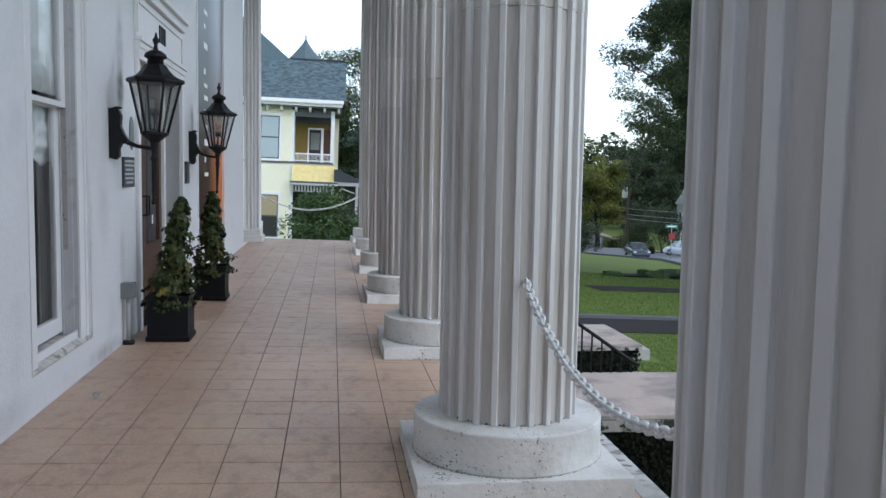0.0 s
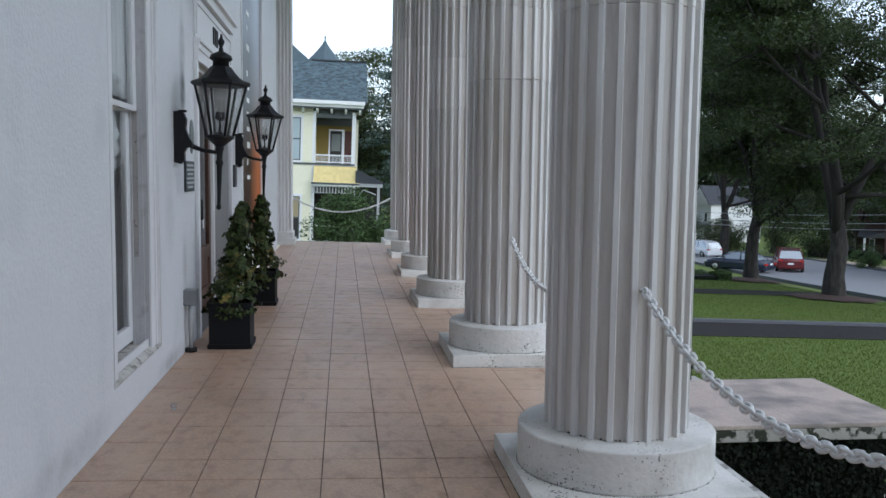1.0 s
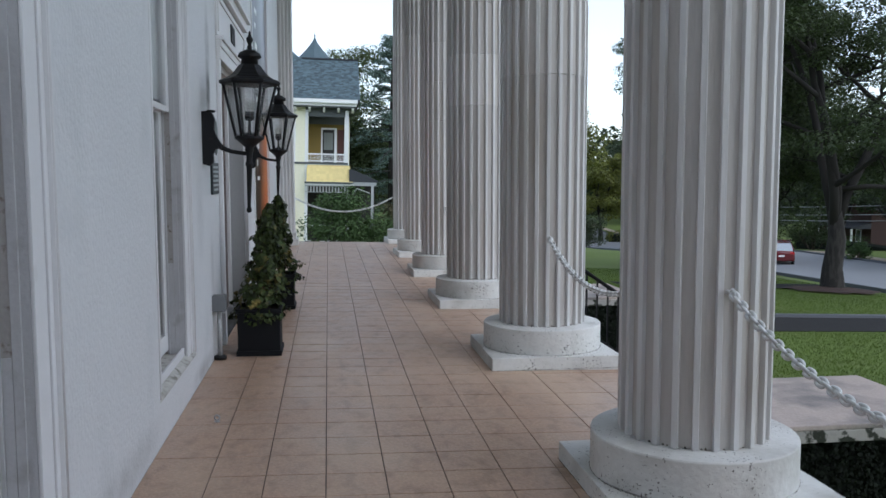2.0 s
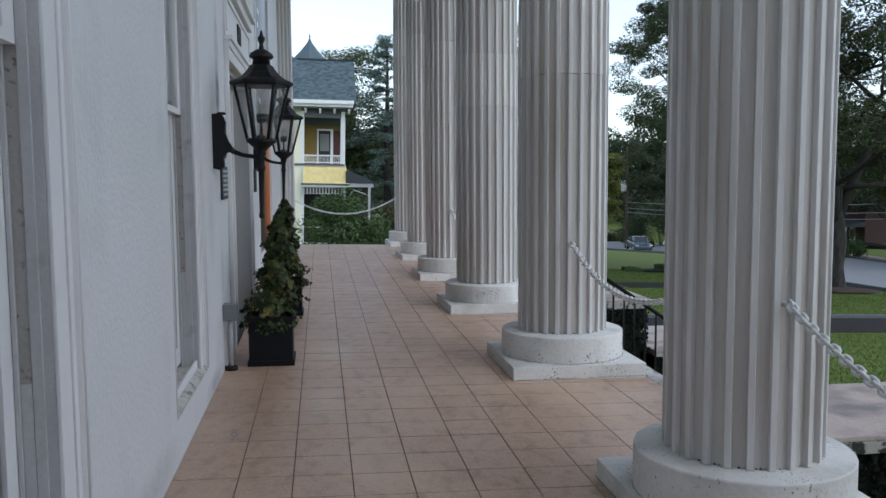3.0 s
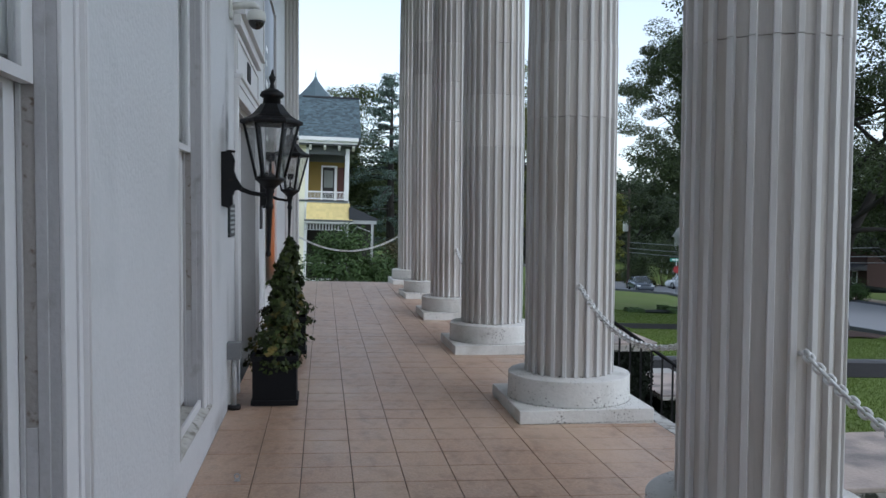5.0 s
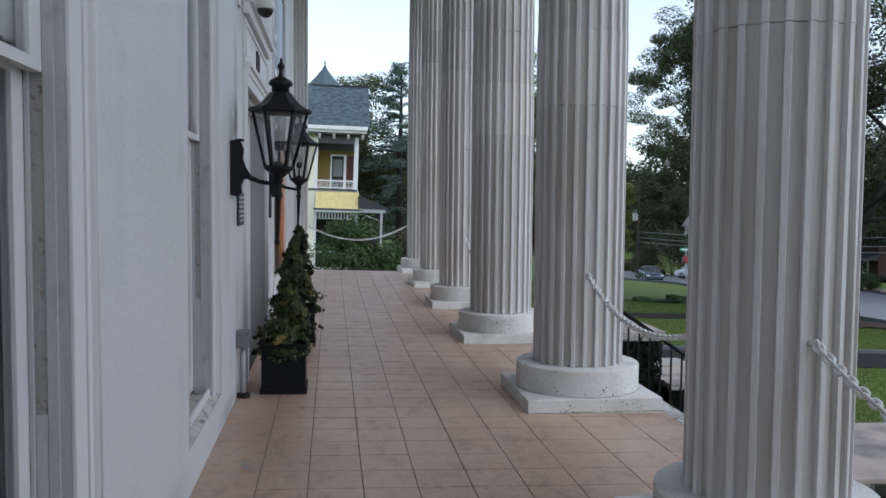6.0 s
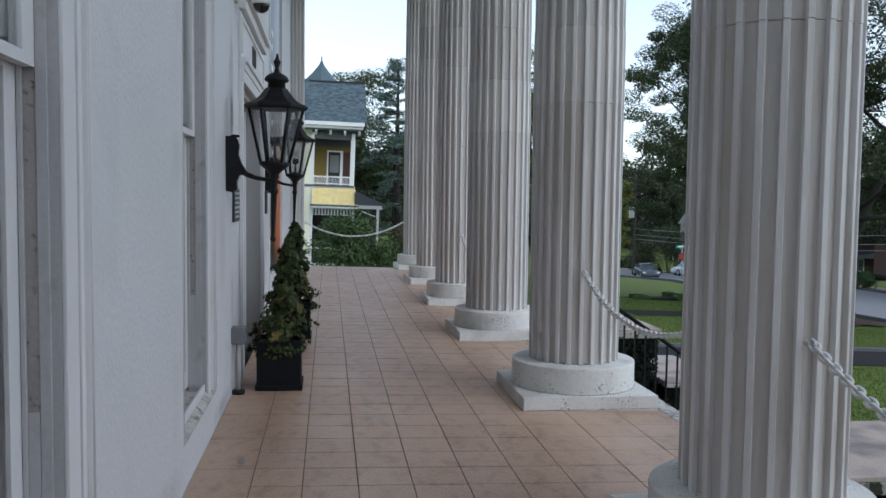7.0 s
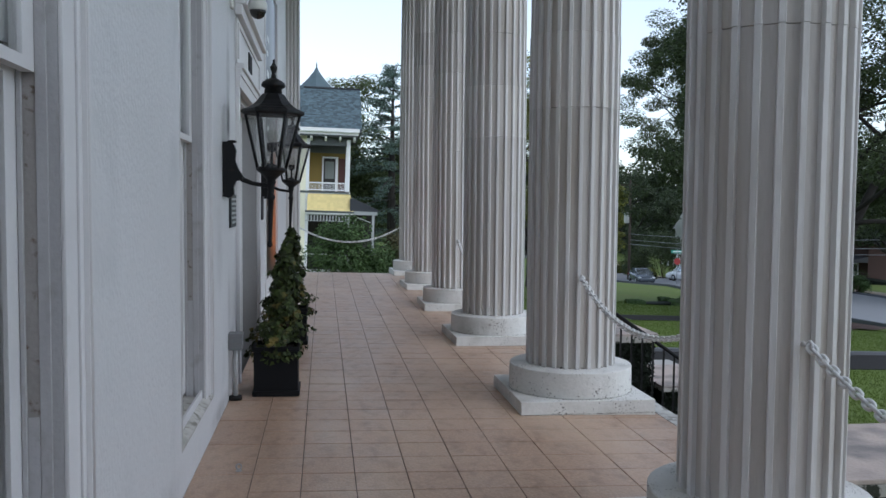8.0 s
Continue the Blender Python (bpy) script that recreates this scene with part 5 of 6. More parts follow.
tree("garden_tree", *far(30, 120), 19.5, 0.48, 5.2, 10.4, "leafy tree at the end of the street", 28, 0.34, 220, LEAF_FAR, 10, 3, 1.5)


def far_woods():
    """The wooded distance: crowns too many to count, as one mass of leaves."""
    rng = np.random.default_rng(31)
    spots = []
    for _ in range(420):
        a = rng.uniform(-0.35, 1.25)
        r = rng.uniform(175, 250)
        x, y = 5 + r * math.sin(a), r * math.cos(a)
        h = rng.uniform(12, 21)
        for _ in range(6):
            spots.append((x + rng.normal(0, 2.5), y + rng.normal(0, 2.5), gz(x, y) + h * rng.uniform(0.1, 1.0), 3.2))
    c, nn, s = clump_leaves(spots, 55, 1.2, 32, 1.0, 0.8)
    ob = part("far_woods", leaf_mesh("far_woods", c, nn, s, LEAF_FAR, 33), None)
    return tagged(ob, "dark green wooded distance beyond the street", "woods", kind="stuff")


far_woods()
shrub("garden_shrub", 1.25, 30.5, 2.6, 2.0, 3.3, "large glossy green shrub before the neighbouring house", 41, SHRUB, 0.11, 9000)
shrub("garden_shrub", 2.7, 31.0, 2.3, 1.8, 2.35, "leafy green shrub beside the house", 42, SHRUB, 0.10, 7000)
shrub("garden_shrub", 4.1, 31.5, 2.7, 2.2, 2.75, "brownish-green shrub beside the garden", 43, SHRUB_BROWN, 0.10, 7000)
shrub("garden_shrub", 6.3, 33.0, 3.0, 2.4, 2.6, "brownish-green shrub beside the garden", 44, SHRUB_BROWN, 0.10, 6000)
hedge(13.6, 17.6, 33.6, 34.6, 0.24, "very low clipped hedge across the lawn", 51, 9000, 0.10)
hedge(16.0, 18.8, 36.0, 37.0, 0.24, "low clipped hedge near the street trees", 52, 8000, 0.10)
shrub("round_shrub", 41.6, 60.9, 2.8, 2.4, 1.6, "clipped round green shrub across the street", 53, SHRUB, 0.12, 4000)
hedge(44, 49, 126, 129, 1.7, "yellow-green hedge down the street", 54, 3000, 0.2, LEAF_LIGHT)
hedge(51, 53, 67, 87, 1.3, "dark hedge in front of a house across the street", 55, 6000, 0.16)
shrub("garden_shrub", *far(35.5, 56.5), 6.0, 5.0, 3.8, "dark rounded shrub across the street", 58, LEAF, 0.17, 5000)
shrub("garden_shrub", *far(36.2, 64.0), 6.5, 5.0, 4.2, "dark rounded shrub across the street", 59, LEAF, 0.18, 5000)
shrub("garden_shrub", *far(36.5, 73.0), 6.5, 5.0, 4.2, "dark rounded shrub across the street", 60, LEAF, 0.18, 5000)
shrub("garden_shrub", 41.0, 104.0, 5.5, 5.0, 4.5, "dense dark green shrub beyond the street corner", 63, LEAF, 0.2, 6000)
shrub("garden_shrub", 46.0, 109.0, 7.0, 6.0, 6.5, "dense dark green shrub beyond the street corner", 64, LEAF, 0.22, 8000)
shrub("garden_shrub", 51.0, 107.0, 6.0, 5.0, 5.0, "dense dark green shrub beyond the street corner", 65, LEAF, 0.22, 6000)
shrub("garden_shrub", 37.0, 116.0, 6.0, 5.0, 5.0, "dense dark green shrub beyond the street corner", 66, LEAF, 0.22, 6000)
hedge(38.5, 42.0, 101, 103, 1.4, "yellowish hedge at the street corner", 56, 2500, 0.16, LEAF_LIGHT)


# ---- the neighbouring house ----
def house():
    t = thing("neighbour_house", "cream clapboard Victorian house with grey shingle roof and upper balcony", "house", pose(0.02, 37.5, -0.04, 0, 1.5, 0))
    g = -2.6
    bm = bmesh.new()
    z = g
    while z < 4.30:                      # lapped boards
        h = min(0.125, 4.31 - z)
        prism([(0.0, z), (-0.028, z), (-0.006, z + h), (0.0, z + h)], "x", -6.5, -0.12, bm)
        z += 0.125
    part("siding", bm, SIDING, t, "cream lapped boards")
    part("wall", boxes((-6.5, -0.12, 0.003, 0.25, g, 4.5), (-6.5, 2.0, 8.0, 8.2, g, 4.5), (-6.5, -6.3, 0.25, 8.0, g, 4.5)), SIDING, t)
    part("corner_board", boxes((-0.13, 0.0, -0.035, 0.2, g, 4.3)), WHITE_WOOD, t)
    part("band", boxes((-6.5, 1.75, -0.06, 0.0, 1.94, 2.03)), DARK_TRIM, t, "dark band between the storeys")
    # balcony recess
    part("recess_wall", boxes((-0.12, 1.74, 1.7, 1.9, 2.0, 4.4)), MUSTARD, t, "mustard wall behind the balcony")
    part("recess_side", boxes((-0.12, -0.02, 0.2, 1.7, 2.0, 4.4)), SIDING, t)
    part("recess_ceiling", boxes((-0.12, 2.05, 0.0, 1.9, 4.30, 4.42)), DARK_TRIM, t)
    part("balcony_floor", boxes((-0.12, 1.8, -0.05, 1.9, 1.92, 2.0)), WHITE_WOOD, t)
    part("recess_beam", boxes((-0.02, 1.6, -0.02, 0.12, 4.02, 4.30)), DARK_TRIM, t, "dark beam over the balcony")
    part("recess_trim", boxes((-0.02, 1.74, 1.66, 1.7, 3.78, 4.30)), DARK_TRIM, t)
    dr = part("balcony_door", boxes((0.55, 1.27, 1.62, 1.7, 2.0, 3.62)), WHITE_WOOD, t, "balcony door in a white frame")
    part("pane", boxes((0.62, 1.15, 1.60, 1.63, 2.05, 3.54)), DARK_ROOM, dr, "dark glass")
    part("blind", boxes((0.68, 1.09, 1.59, 1.60, 2.62, 3.40)), mat("grey_green_blind", (0.20, 0.215, 0.20), 0.8, bump=0.0), dr, "half-drawn grey blind")
    part("shutter", boxes((1.29, 1.60, 1.60, 1.63, 2.05, 3.55)), mat("maroon_shutter", (0.07, 0.018, 0.012), 0.6), dr, "maroon strip")
    part("post", boxes((1.6, 1.76, -0.04, 0.1, 2.0, 4.3)), WHITE_WOOD, t)
    part("post", boxes((1.6, 1.76, 1.5, 1.64, 2.0, 4.3)), WHITE_WOOD, t)
    rl = part("railing", boxes((0.0, 1.6, -0.02, 0.05, 2.36, 2.42), (0.0, 1.6, -0.01, 0.04, 2.06, 2.11)), WHITE_WOOD, t)
    for i in range(26):
        part("baluster", boxes((0.04 + i * 0.06, 0.056 + i * 0.06, 0.0, 0.02, 2.11, 2.36)), WHITE_WOOD, rl)
    part("side_railing", boxes((1.7, 1.75, 0.1, 1.5, 2.36, 2.42), (1.7, 1.75, 0.1, 1.5, 2.06, 2.11)), WHITE_WOOD, t)
    # flared yellow shingle skirt
    bm = bmesh.new()
    for j in range(6):
        f0, f1 = j / 6, (j + 1) / 6
        za, zb = 1.90 - 0.70 * f0, 1.90 - 0.70 * f1 - 0.02
        for i in range(14):
            xa, xb = -0.04 + i * 0.132 * (1 + 0.09 * f1), -0.04 + (i + 0.97) * 0.132 * (1 + 0.09 * f1)
            vs = [bm.verts.new(v) for v in ((xa, -0.02 - 0.42 * f0, za), (xb, -0.02 - 0.42 * f0, za), (xb, -0.05 - 0.42 * f1, zb), (xa, -0.05 - 0.42 * f1, zb),
                                            (xa, -0.03 - 0.42 * f1, zb - 0.0), (xb, -0.03 - 0.42 * f1, zb - 0.0))]
            bm.faces.new((vs[3], vs[2], vs[1], vs[0]))
    part("shingle_skirt", bm, YELLOW, t, "flared skirt of yellow shingles", kind="stuff")
    part("skirt_core", boxes((-0.1, 1.8, 0.0, 1.9, 1.12, 1.92)), YELLOW, t)
    part("fascia", boxes((-0.12, 1.98, -0.5, -0.44, 1.04, 1.17), (-0.12, 1.98, -0.44, 0.3, 1.02, 1.10)), WHITE_WOOD, t)
    part("skirt_gutter", boxes((-0.12, 1.98, -0.53, -0.503, 1.10, 1.185), bevel=0.008), DARK_TRIM, t, "dark gutter under the shingles")
    # lower porch
    part("porch_roof", prism([(1.8, 1.75), (1.95, 1.75), (3.05, 1.28), (3.05, 1.2), (1.8, 1.2)], "y", -0.45, 4.0), DARK_ROOF, t, "low dark porch roof")
    part("porch_beam", boxes((1.98, 3.0, -0.42, -0.3, 1.04, 1.2)), PORCH_SHADED, t)
    for x in (1.75, 2.83):
        part("porch_post", boxes((x - 0.055, x + 0.055, -0.4, -0.29, -1.6, 1.05)), PORCH_SHADED, t)
    fr = part("frieze", boxes((-0.1, 1.68, -0.36, -0.32, 0.99, 1.02), (-0.1, 1.68, -0.36, -0.32, 0.72, 0.745)), PORCH_SHADED, t)
    for i in range(13):
        part("spindle", boxes((-0.02 + i * 0.134, 0.045 + i * 0.134, -0.355, -0.335, 0.745, 0.99)), PORCH_SHADED, fr)
    part("brace", tube([(1.9, -0.34, 0.55), (2.15, -0.34, 0.92), (2.72, -0.34, 0.72)], 0.028, 6), PORCH_SHADED, t, "slanting porch brace greyed by painted shade")
    part("porch_floor", boxes((-0.1, 3.1, -0.5, 4.0, -1.75, -1.6)), WHITE_WOOD, t)
    part("porch_back", boxes((-0.12, 3.1, 2.6, 2.8, g, 1.2)), DARK_ROOM, t)
    part("porch_railing", boxes((-0.1, 3.0, -0.36, -0.31, -0.75, -0.69), (-0.1, 3.0, -0.36, -0.31, -1.5, -1.45)), WHITE_WOOD, t)
    # windows
    for x0, x1, z0, z1, up in ((-1.47, -0.64, 2.12, 3.99, True), (-1.46, -0.62, -1.35, 0.53, False), (-4.6, -3.7, 2.12, 3.99, True)):
        w = part("window", boxes((x0 - 0.1, x0, -0.06, 0.02, z0 - 0.1, z1 + 0.12), (x1, x1 + 0.1, -0.06, 0.02, z0 - 0.1, z1 + 0.12), (x0, x1, -0.06, 0.02, z1, z1 + 0.12),
                                 (x0, x1, -0.09, 0.02, z0 - 0.1, z0)), WHITE_WOOD, t)
        part("frame", boxes((x0, x0 + 0.05, -0.045, -0.03, z0, z1), (x1 - 0.05, x1, -0.045, -0.03, z0, z1), (x0, x1, -0.045, -0.03, z1 - 0.05, z1),
                            (x0, x1, -0.045, -0.03, z0, z0 + 0.05), (x0, x1, -0.047, -0.03, (z0 + z1) / 2 - 0.03, (z0 + z1) / 2 + 0.03)), DARK_TRIM, w, "dark sash frame")
        part("pane", boxes((x0 + 0.05, x1 - 0.05, -0.035, -0.03, z0 + 0.05, z1 - 0.05)), PANE_BLUE if up else DARK_ROOM, w)
        if not up:
            part("blind", boxes((x0 + 0.05, x1 - 0.05, -0.04, -0.036, z0 + 0.95, z1 - 0.05)), SHADE_TAN, w, "tan roller blind half down")
            # white block puts a gleam into the dark pane as plain colour
            part("lamp_gleam", boxes((x0 + 0.1, x0 + 0.2, -0.04, -0.036, z0 + 0.35, z0 + 0.7)), WHITE_WOOD, w, "white block painted as a gleam indoors")
    # eaves, gutter, brackets
    part("gutter", boxes((-6.7, 2.12, -0.62, -0.46, 4.58, 4.74), (-6.7, 2.08, -0.50, -0.40, 4.46, 4.60)), WHITE_WOOD, t, "white gutter along the eaves")
    part("soffit", boxes((-6.6, 2.05, -0.45, 0.25, 4.40, 4.47)), DARK_TRIM, t)
    for i in range(13):
        x = 1.92 - i * 0.62
        part("bracket", prism([(-0.42, 4.42), (-0.42, 4.33), (-0.33, 4.24), (0.0, 4.20), (0.0, 4.42)], "x", x - 0.05, x + 0.05), WHITE_WOOD, t)
    # roof of lapped shingle courses
    bm = bmesh.new()
    rng = random.Random(5)
    nrow = 34
    for j in range(nrow):
        f0, f1 = j / nrow, (j + 1) / nrow + 0.01
        ya, yb, za, zb = -0.6 + 3.5 * f0, -0.6 + 3.5 * f1, 4.72 + 2.13 * f0, 4.72 + 2.13 * f1
        x = -6.8 + rng.uniform(-0.2, 0)
        while x < 2.2:
            w = rng.uniform(0.11, 0.22)
            xb = min(x + w - 0.008, 2.22)
            lift = rng.uniform(0.012, 0.022)
            vs = [bm.verts.new(v) for v in ((x, ya, za + lift), (xb, ya, za + lift), (xb, yb, zb + 0.004), (x, yb, zb + 0.004), (x, ya, za), (xb, ya, za))]
            bm.faces.new((vs[0], vs[1], vs[2], vs[3]))
            bm.faces.new((vs[4], vs[5], vs[1], vs[0]))
            x += w
    roof = part("roof", prism([(-0.6, 4.60), (-0.6, 4.72), (2.9, 6.85), (3.0, 6.85), (8.4, 4.7), (8.4, 4.6)], "x", -6.8, 2.2), DARK_ROOF, t)
    part("shingles", bm, SLATE, roof, "grey roof shingles in uneven courses", kind="stuff")
    part("ridge_cap", boxes((-0.4, 2.22, 2.8, 3.05, 6.84, 6.91)), DARK_ROOF, roof)
    hip = bmesh.new()
    a = [hip.verts.new(v) for v in ((-9.0, -0.3, 4.8), (-0.45, 2.9, 6.85), (-0.2, 8.5, 6.8), (-9.0, 8.5, 4.8), (-5.0, 4.5, 10.8))]
    for f in ((0, 1, 4), (1, 2, 4), (2, 3, 4), (3, 0, 4)):
        hip.faces.new([a[i] for i in f])
    part("hip_roof", hip, SLATE, t, "steep hipped main roof")
    part("chimney", boxes((-2.25, -1.95, 4.2, 4.6, 7.0, 8.55), (-2.29, -1.91, 4.16, 4.64, 8.45, 8.52)), mat("pale_chimney", (0.42, 0.36, 0.34), 0.8), t, "pale chimney")
    tur = part("turret", lathe([(1.25, 6.0), (1.25, 7.0), (1.32, 7.02)], 8, at=(0.1, 8.2, 0), smooth=False), SIDING, t)
    part("turret_roof", lathe([(1.42, 7.0), (0.92, 7.5), (0.45, 8.0), (0.14, 8.4), (0.035, 8.62), (0.03, 8.7)], 8, at=(0.1, 8.2, 0), smooth=False), SLATE, tur, "pointed turret roof")
    part("spike", lathe([(0.02, 8.68), (0.05, 8.75), (0.015, 8.82), (0.002, 9.0)], 8, at=(0.1, 8.2, 0)), DARK_ROOF, tur)
    return t


house()


# ---- far houses, pole, signs, cars ----
def far_house(x, y, w, d, h, roof_h, wall_m, label, gable_x=True, porch=True):
    z = gz(x, y)
    t = thing("far_house", label, "house", pose(x, y, z - 0.2))
    part("wall", boxes((-d / 2, d / 2, -w / 2, w / 2, 0, h)), wall_m, t)
    part("roof", prism([(-w / 2 - 0.4, h), (w / 2 + 0.4, h), (0, h + roof_h)], "x", -d / 2 - 0.4, d / 2 + 0.4), DARK_ROOF, t)
    part("gable", prism([(-w / 2, h), (w / 2, h), (0, h + roof_h * 0.9)], "x", -d / 2 - 0.45, -d / 2 - 0.35), wall_m, t)
    for yy in (-w * 0.28, w * 0.28):
        for zz in (0.9, 3.6):
            if zz + 1.6 < h:
                wi = part("window", boxes((-d / 2 - 0.06, -d / 2, yy - 0.55, yy + 0.55, zz, zz + 1.6)), WHITE_WOOD, t)
                part("pane", boxes((-d / 2 - 0.08, -d / 2 - 0.05, yy - 0.45, yy + 0.45, zz + 0.1, zz + 1.5)), CAR_GLASS, wi)
    if porch:
        part("porch_roof", prism([(-d / 2 - 2.6, 2.7), (-d / 2 - 2.6, 2.85), (-d / 2, 3.4), (-d / 2, 2.7)], "y", -w / 2, w / 2), DARK_ROOF, t)
        for k in range(4):
            part("porch_post", boxes((-d / 2 - 2.5, -d / 2 - 2.3, -w / 2 + 0.2 + k * (w - 0.6) / 3, -w / 2 + 0.4 + k * (w - 0.6) / 3, 0, 2.7)), WHITE_WOOD, t)
    return t


far_house(*far(48.6, 101), 8, 9, 6.6, 3.2, WHITE_WOOD, "white gabled wooden house with a porch across the street")
far_house(*far(51, 72), 11, 9, 5.0, 3.0, BRICK, "dark red brick house with white porch across the street")
far_house(*far(60, 88), 9, 9, 5.0, 3.0, BRICK, "dark brick house behind the trees across the street")

pole = thing("utility_pole", "wooden utility pole with a pale transformer and cables", "pole", pose(37.1, 98.2, gz(37.1, 98.2)))
part("mast", tube([(0, 0, -0.5), (0, 0, 12.0)], [0.18, 0.12], 10), POLE_WOOD, pole)
part("transformer", lathe([(0.28, 6.9), (0.32, 6.95), (0.32, 8.1), (0.24, 8.2)], 14, at=(-0.42, -0.05, 0)), CAMWHITE, pole, "pale round transformer")
part("crossarm", boxes((-1.2, 1.2, -0.06, 0.06, 11.4, 11.52)), POLE_WOOD, pole)
for k, z in enumerate((4.4, 4.9, 5.6)):
    w = thing("overhead_cable", "pale overhead cable along the street", "cable", pose(37.1, 98.2, gz(37.1, 98.2)), "street cables")
    part("strand", tube([Vector((0, 0, z)).lerp(Vector((12.6, -67, z + 3.6)), u) - Vector((0, 0, 4 * 1.0 * u * (1 - u))) for u in np.linspace(0, 1, 18)], 0.026, 5), WIRE, w)

sign = thing("street_sign", "stop sign post topped by a green street name plate", "sign", pose(33.0, 74.6, gz(33.0, 74.6)))
part("post", tube([(0, 0, -0.3), (0, 0, 3.3)], 0.04, 8), STEEL, sign)
part("stop_plate", lathe([(0.33, -0.01), (0.33, 0.01)], 8, phase=math.pi / 8, smooth=False), SIGN_RED, sign, "red eight-sided plate", at=pose(0, -0.06, 2.2, 90, 0, 0))
part("name_plate", boxes((-0.6, 0.6, -0.02, 0.02, 2.95, 3.25), bevel=0.005), SIGN_GREEN, sign, "green plate with a pale bar")
part("bar", boxes((-0.42, 0.42, -0.026, -0.02, 3.06, 3.14)), WHITE_WOOD, sign)


def car(name, x, y, heading, paint, label, kind="sedan", z=None, size=1.0):
    """A car: lofted body, glazed cabin, wheels in arches, lamps and bumpers."""
    W = 1.82 if kind == "sedan" else 1.9
    t = thing(name, label, "car", pose(x, y, (gz(x, y) if z is None else z) + 0.08, 0, 0, heading) @ Matrix.Scale(size, 4), "cars in the street")
    if kind == "sedan":
        low = [(-2.35, 0.35, 0.62), (-2.2, 0.22, 0.86), (-1.5, 0.2, 0.95), (-0.6, 0.2, 0.94), (0.9, 0.2, 0.92), (1.7, 0.2, 0.84), (2.2, 0.22, 0.72), (2.35, 0.36, 0.55)]
        cab = [(-1.75, 0.93), (-0.95, 1.38), (-0.2, 1.45), (0.45, 1.40), (1.2, 0.92)]
    else:
        low = [(-2.37, 0.4, 0.85), (-2.28, 0.3, 1.02), (-1.5, 0.26, 1.05), (-0.6, 0.26, 1.04), (0.9, 0.26, 1.02), (1.7, 0.26, 0.98), (2.2, 0.28, 0.86), (2.37, 0.42, 0.62)]
        cab = [(-2.2, 1.04), (-1.9, 1.58), (-0.6, 1.70), (0.35, 1.64), (1.15, 1.03)]
    bm = bmesh.new()
    rings = []
    for i, (px, z0, z1) in enumerate(low):
        w = W / 2 * (0.86 if i in (0, len(low) - 1) else (0.95 if i in (1, len(low) - 2) else 1))
        rings.append([bm.verts.new(v) for v in ((px, -w * 0.9, z0), (px, -w, z0 + 0.12), (px, -w, z0 + (z1 - z0) * 0.65), (px, -w * 0.9, z1), (px, 0, z1 + 0.03),
                                                (px, w * 0.9, z1), (px, w, z0 + (z1 - z0) * 0.65), (px, w, z0 + 0.12), (px, w * 0.9, z0))])
    for a, b in zip(rings, rings[1:]):
        for i in range(9):
            bm.faces.new((a[i], a[(i + 1) % 9], b[(i + 1) % 9], b[i])).smooth = i in (2, 3, 4, 5)
    bm.faces.new(rings[0]); bm.faces.new(rings[-1][::-1])
    bmesh.ops.recalc_face_normals(bm, faces=bm.faces[:])
    body = part("body", bm, paint, t)
    gl, rf = bmesh.new(), bmesh.new()
    ring = lambda b, px, z, w: [b.verts.new((px, -w, z)), b.verts.new((px, w, z))]
    gr = [ring(gl, px, z, W / 2 * (0.90 if z < 1.1 else 0.70)) for px, z in cab]
    for a, b in zip(gr, gr[1:]):
        gl.faces.new((a[0], a[1], b[1], b[0]))
    gl.faces.new([r[0] for r in gr]); gl.faces.new([r[1] for r in gr][::-1])
    bmesh.ops.recalc_face_normals(gl, faces=gl.faces[:])
    part("glazing", gl, CAR_GLASS, t)
    top = [p for p in cab if p[1] > 1.1]
    tr = [ring(rf, px, z + 0.02, W / 2 * 0.72) for px, z in top]
    for a, b in zip(tr, tr[1:]):
        rf.faces.new((a[0], b[0], b[1], a[1]))
    bmesh.ops.solidify(rf, geom=rf.faces[:], thickness=0.04)
    part("roof", rf, paint, t)
    for s in (-1, 1):
        for (xa, za), (xb, zb) in ((cab[0], cab[1]), (cab[3], cab[4])):
            part("pillar", tube([(xa, s * W / 2 * 0.89, za), (xb, s * W / 2 * 0.71, zb)], 0.035, 6), paint, t)
        part("pillar", tube([(-0.45, s * W / 2 * 0.91, cab[0][1]), (-0.4, s * W / 2 * 0.72, cab[2][1])], 0.04, 6), paint, t)
        part("mirror", boxes((0.75, 0.9, s * W / 2 * 1.0 - 0.08, s * W / 2 * 1.0 + 0.08, cab[0][1] + 0.05, cab[0][1] + 0.18), bevel=0.03), paint, t)
        part("headlamp", boxes((2.12, 2.32, s * 0.72 - 0.16, s * 0.72 + 0.16, 0.60, 0.72), bevel=0.03), HEADLAMP, t)
        part("tail_lamp", boxes((-2.38, -2.2, s * 0.72 - 0.16, s * 0.72 + 0.16, low[0][2] - 0.02, low[0][2] + 0.12), bevel=0.03), LAMP_RED, t)
        for wx in (-1.42, 1.42):
            wh = part("wheel", lathe([(0.20, -0.1), (0.31, -0.1), (0.335, -0.06), (0.335, 0.06), (0.31, 0.1), (0.20, 0.1)], 22), RUBBER, t,
                      at=pose(wx, s * (W / 2 - 0.09), 0.335, 90, 0, 0))
            part("rim", lathe([(0.001, -0.106), (0.06, -0.108), (0.2, -0.104), (0.2, 0.104), (0.06, 0.108), (0.001, 0.106)], 14), RIM, wh)
            part("arch", tube([(wx + 0.38 * math.cos(a), s * W / 2 * 0.992, 0.335 + 0.38 * math.sin(a)) for a in np.linspace(0.1, math.pi - 0.1, 10)], 0.03, 6), RUBBER, t)
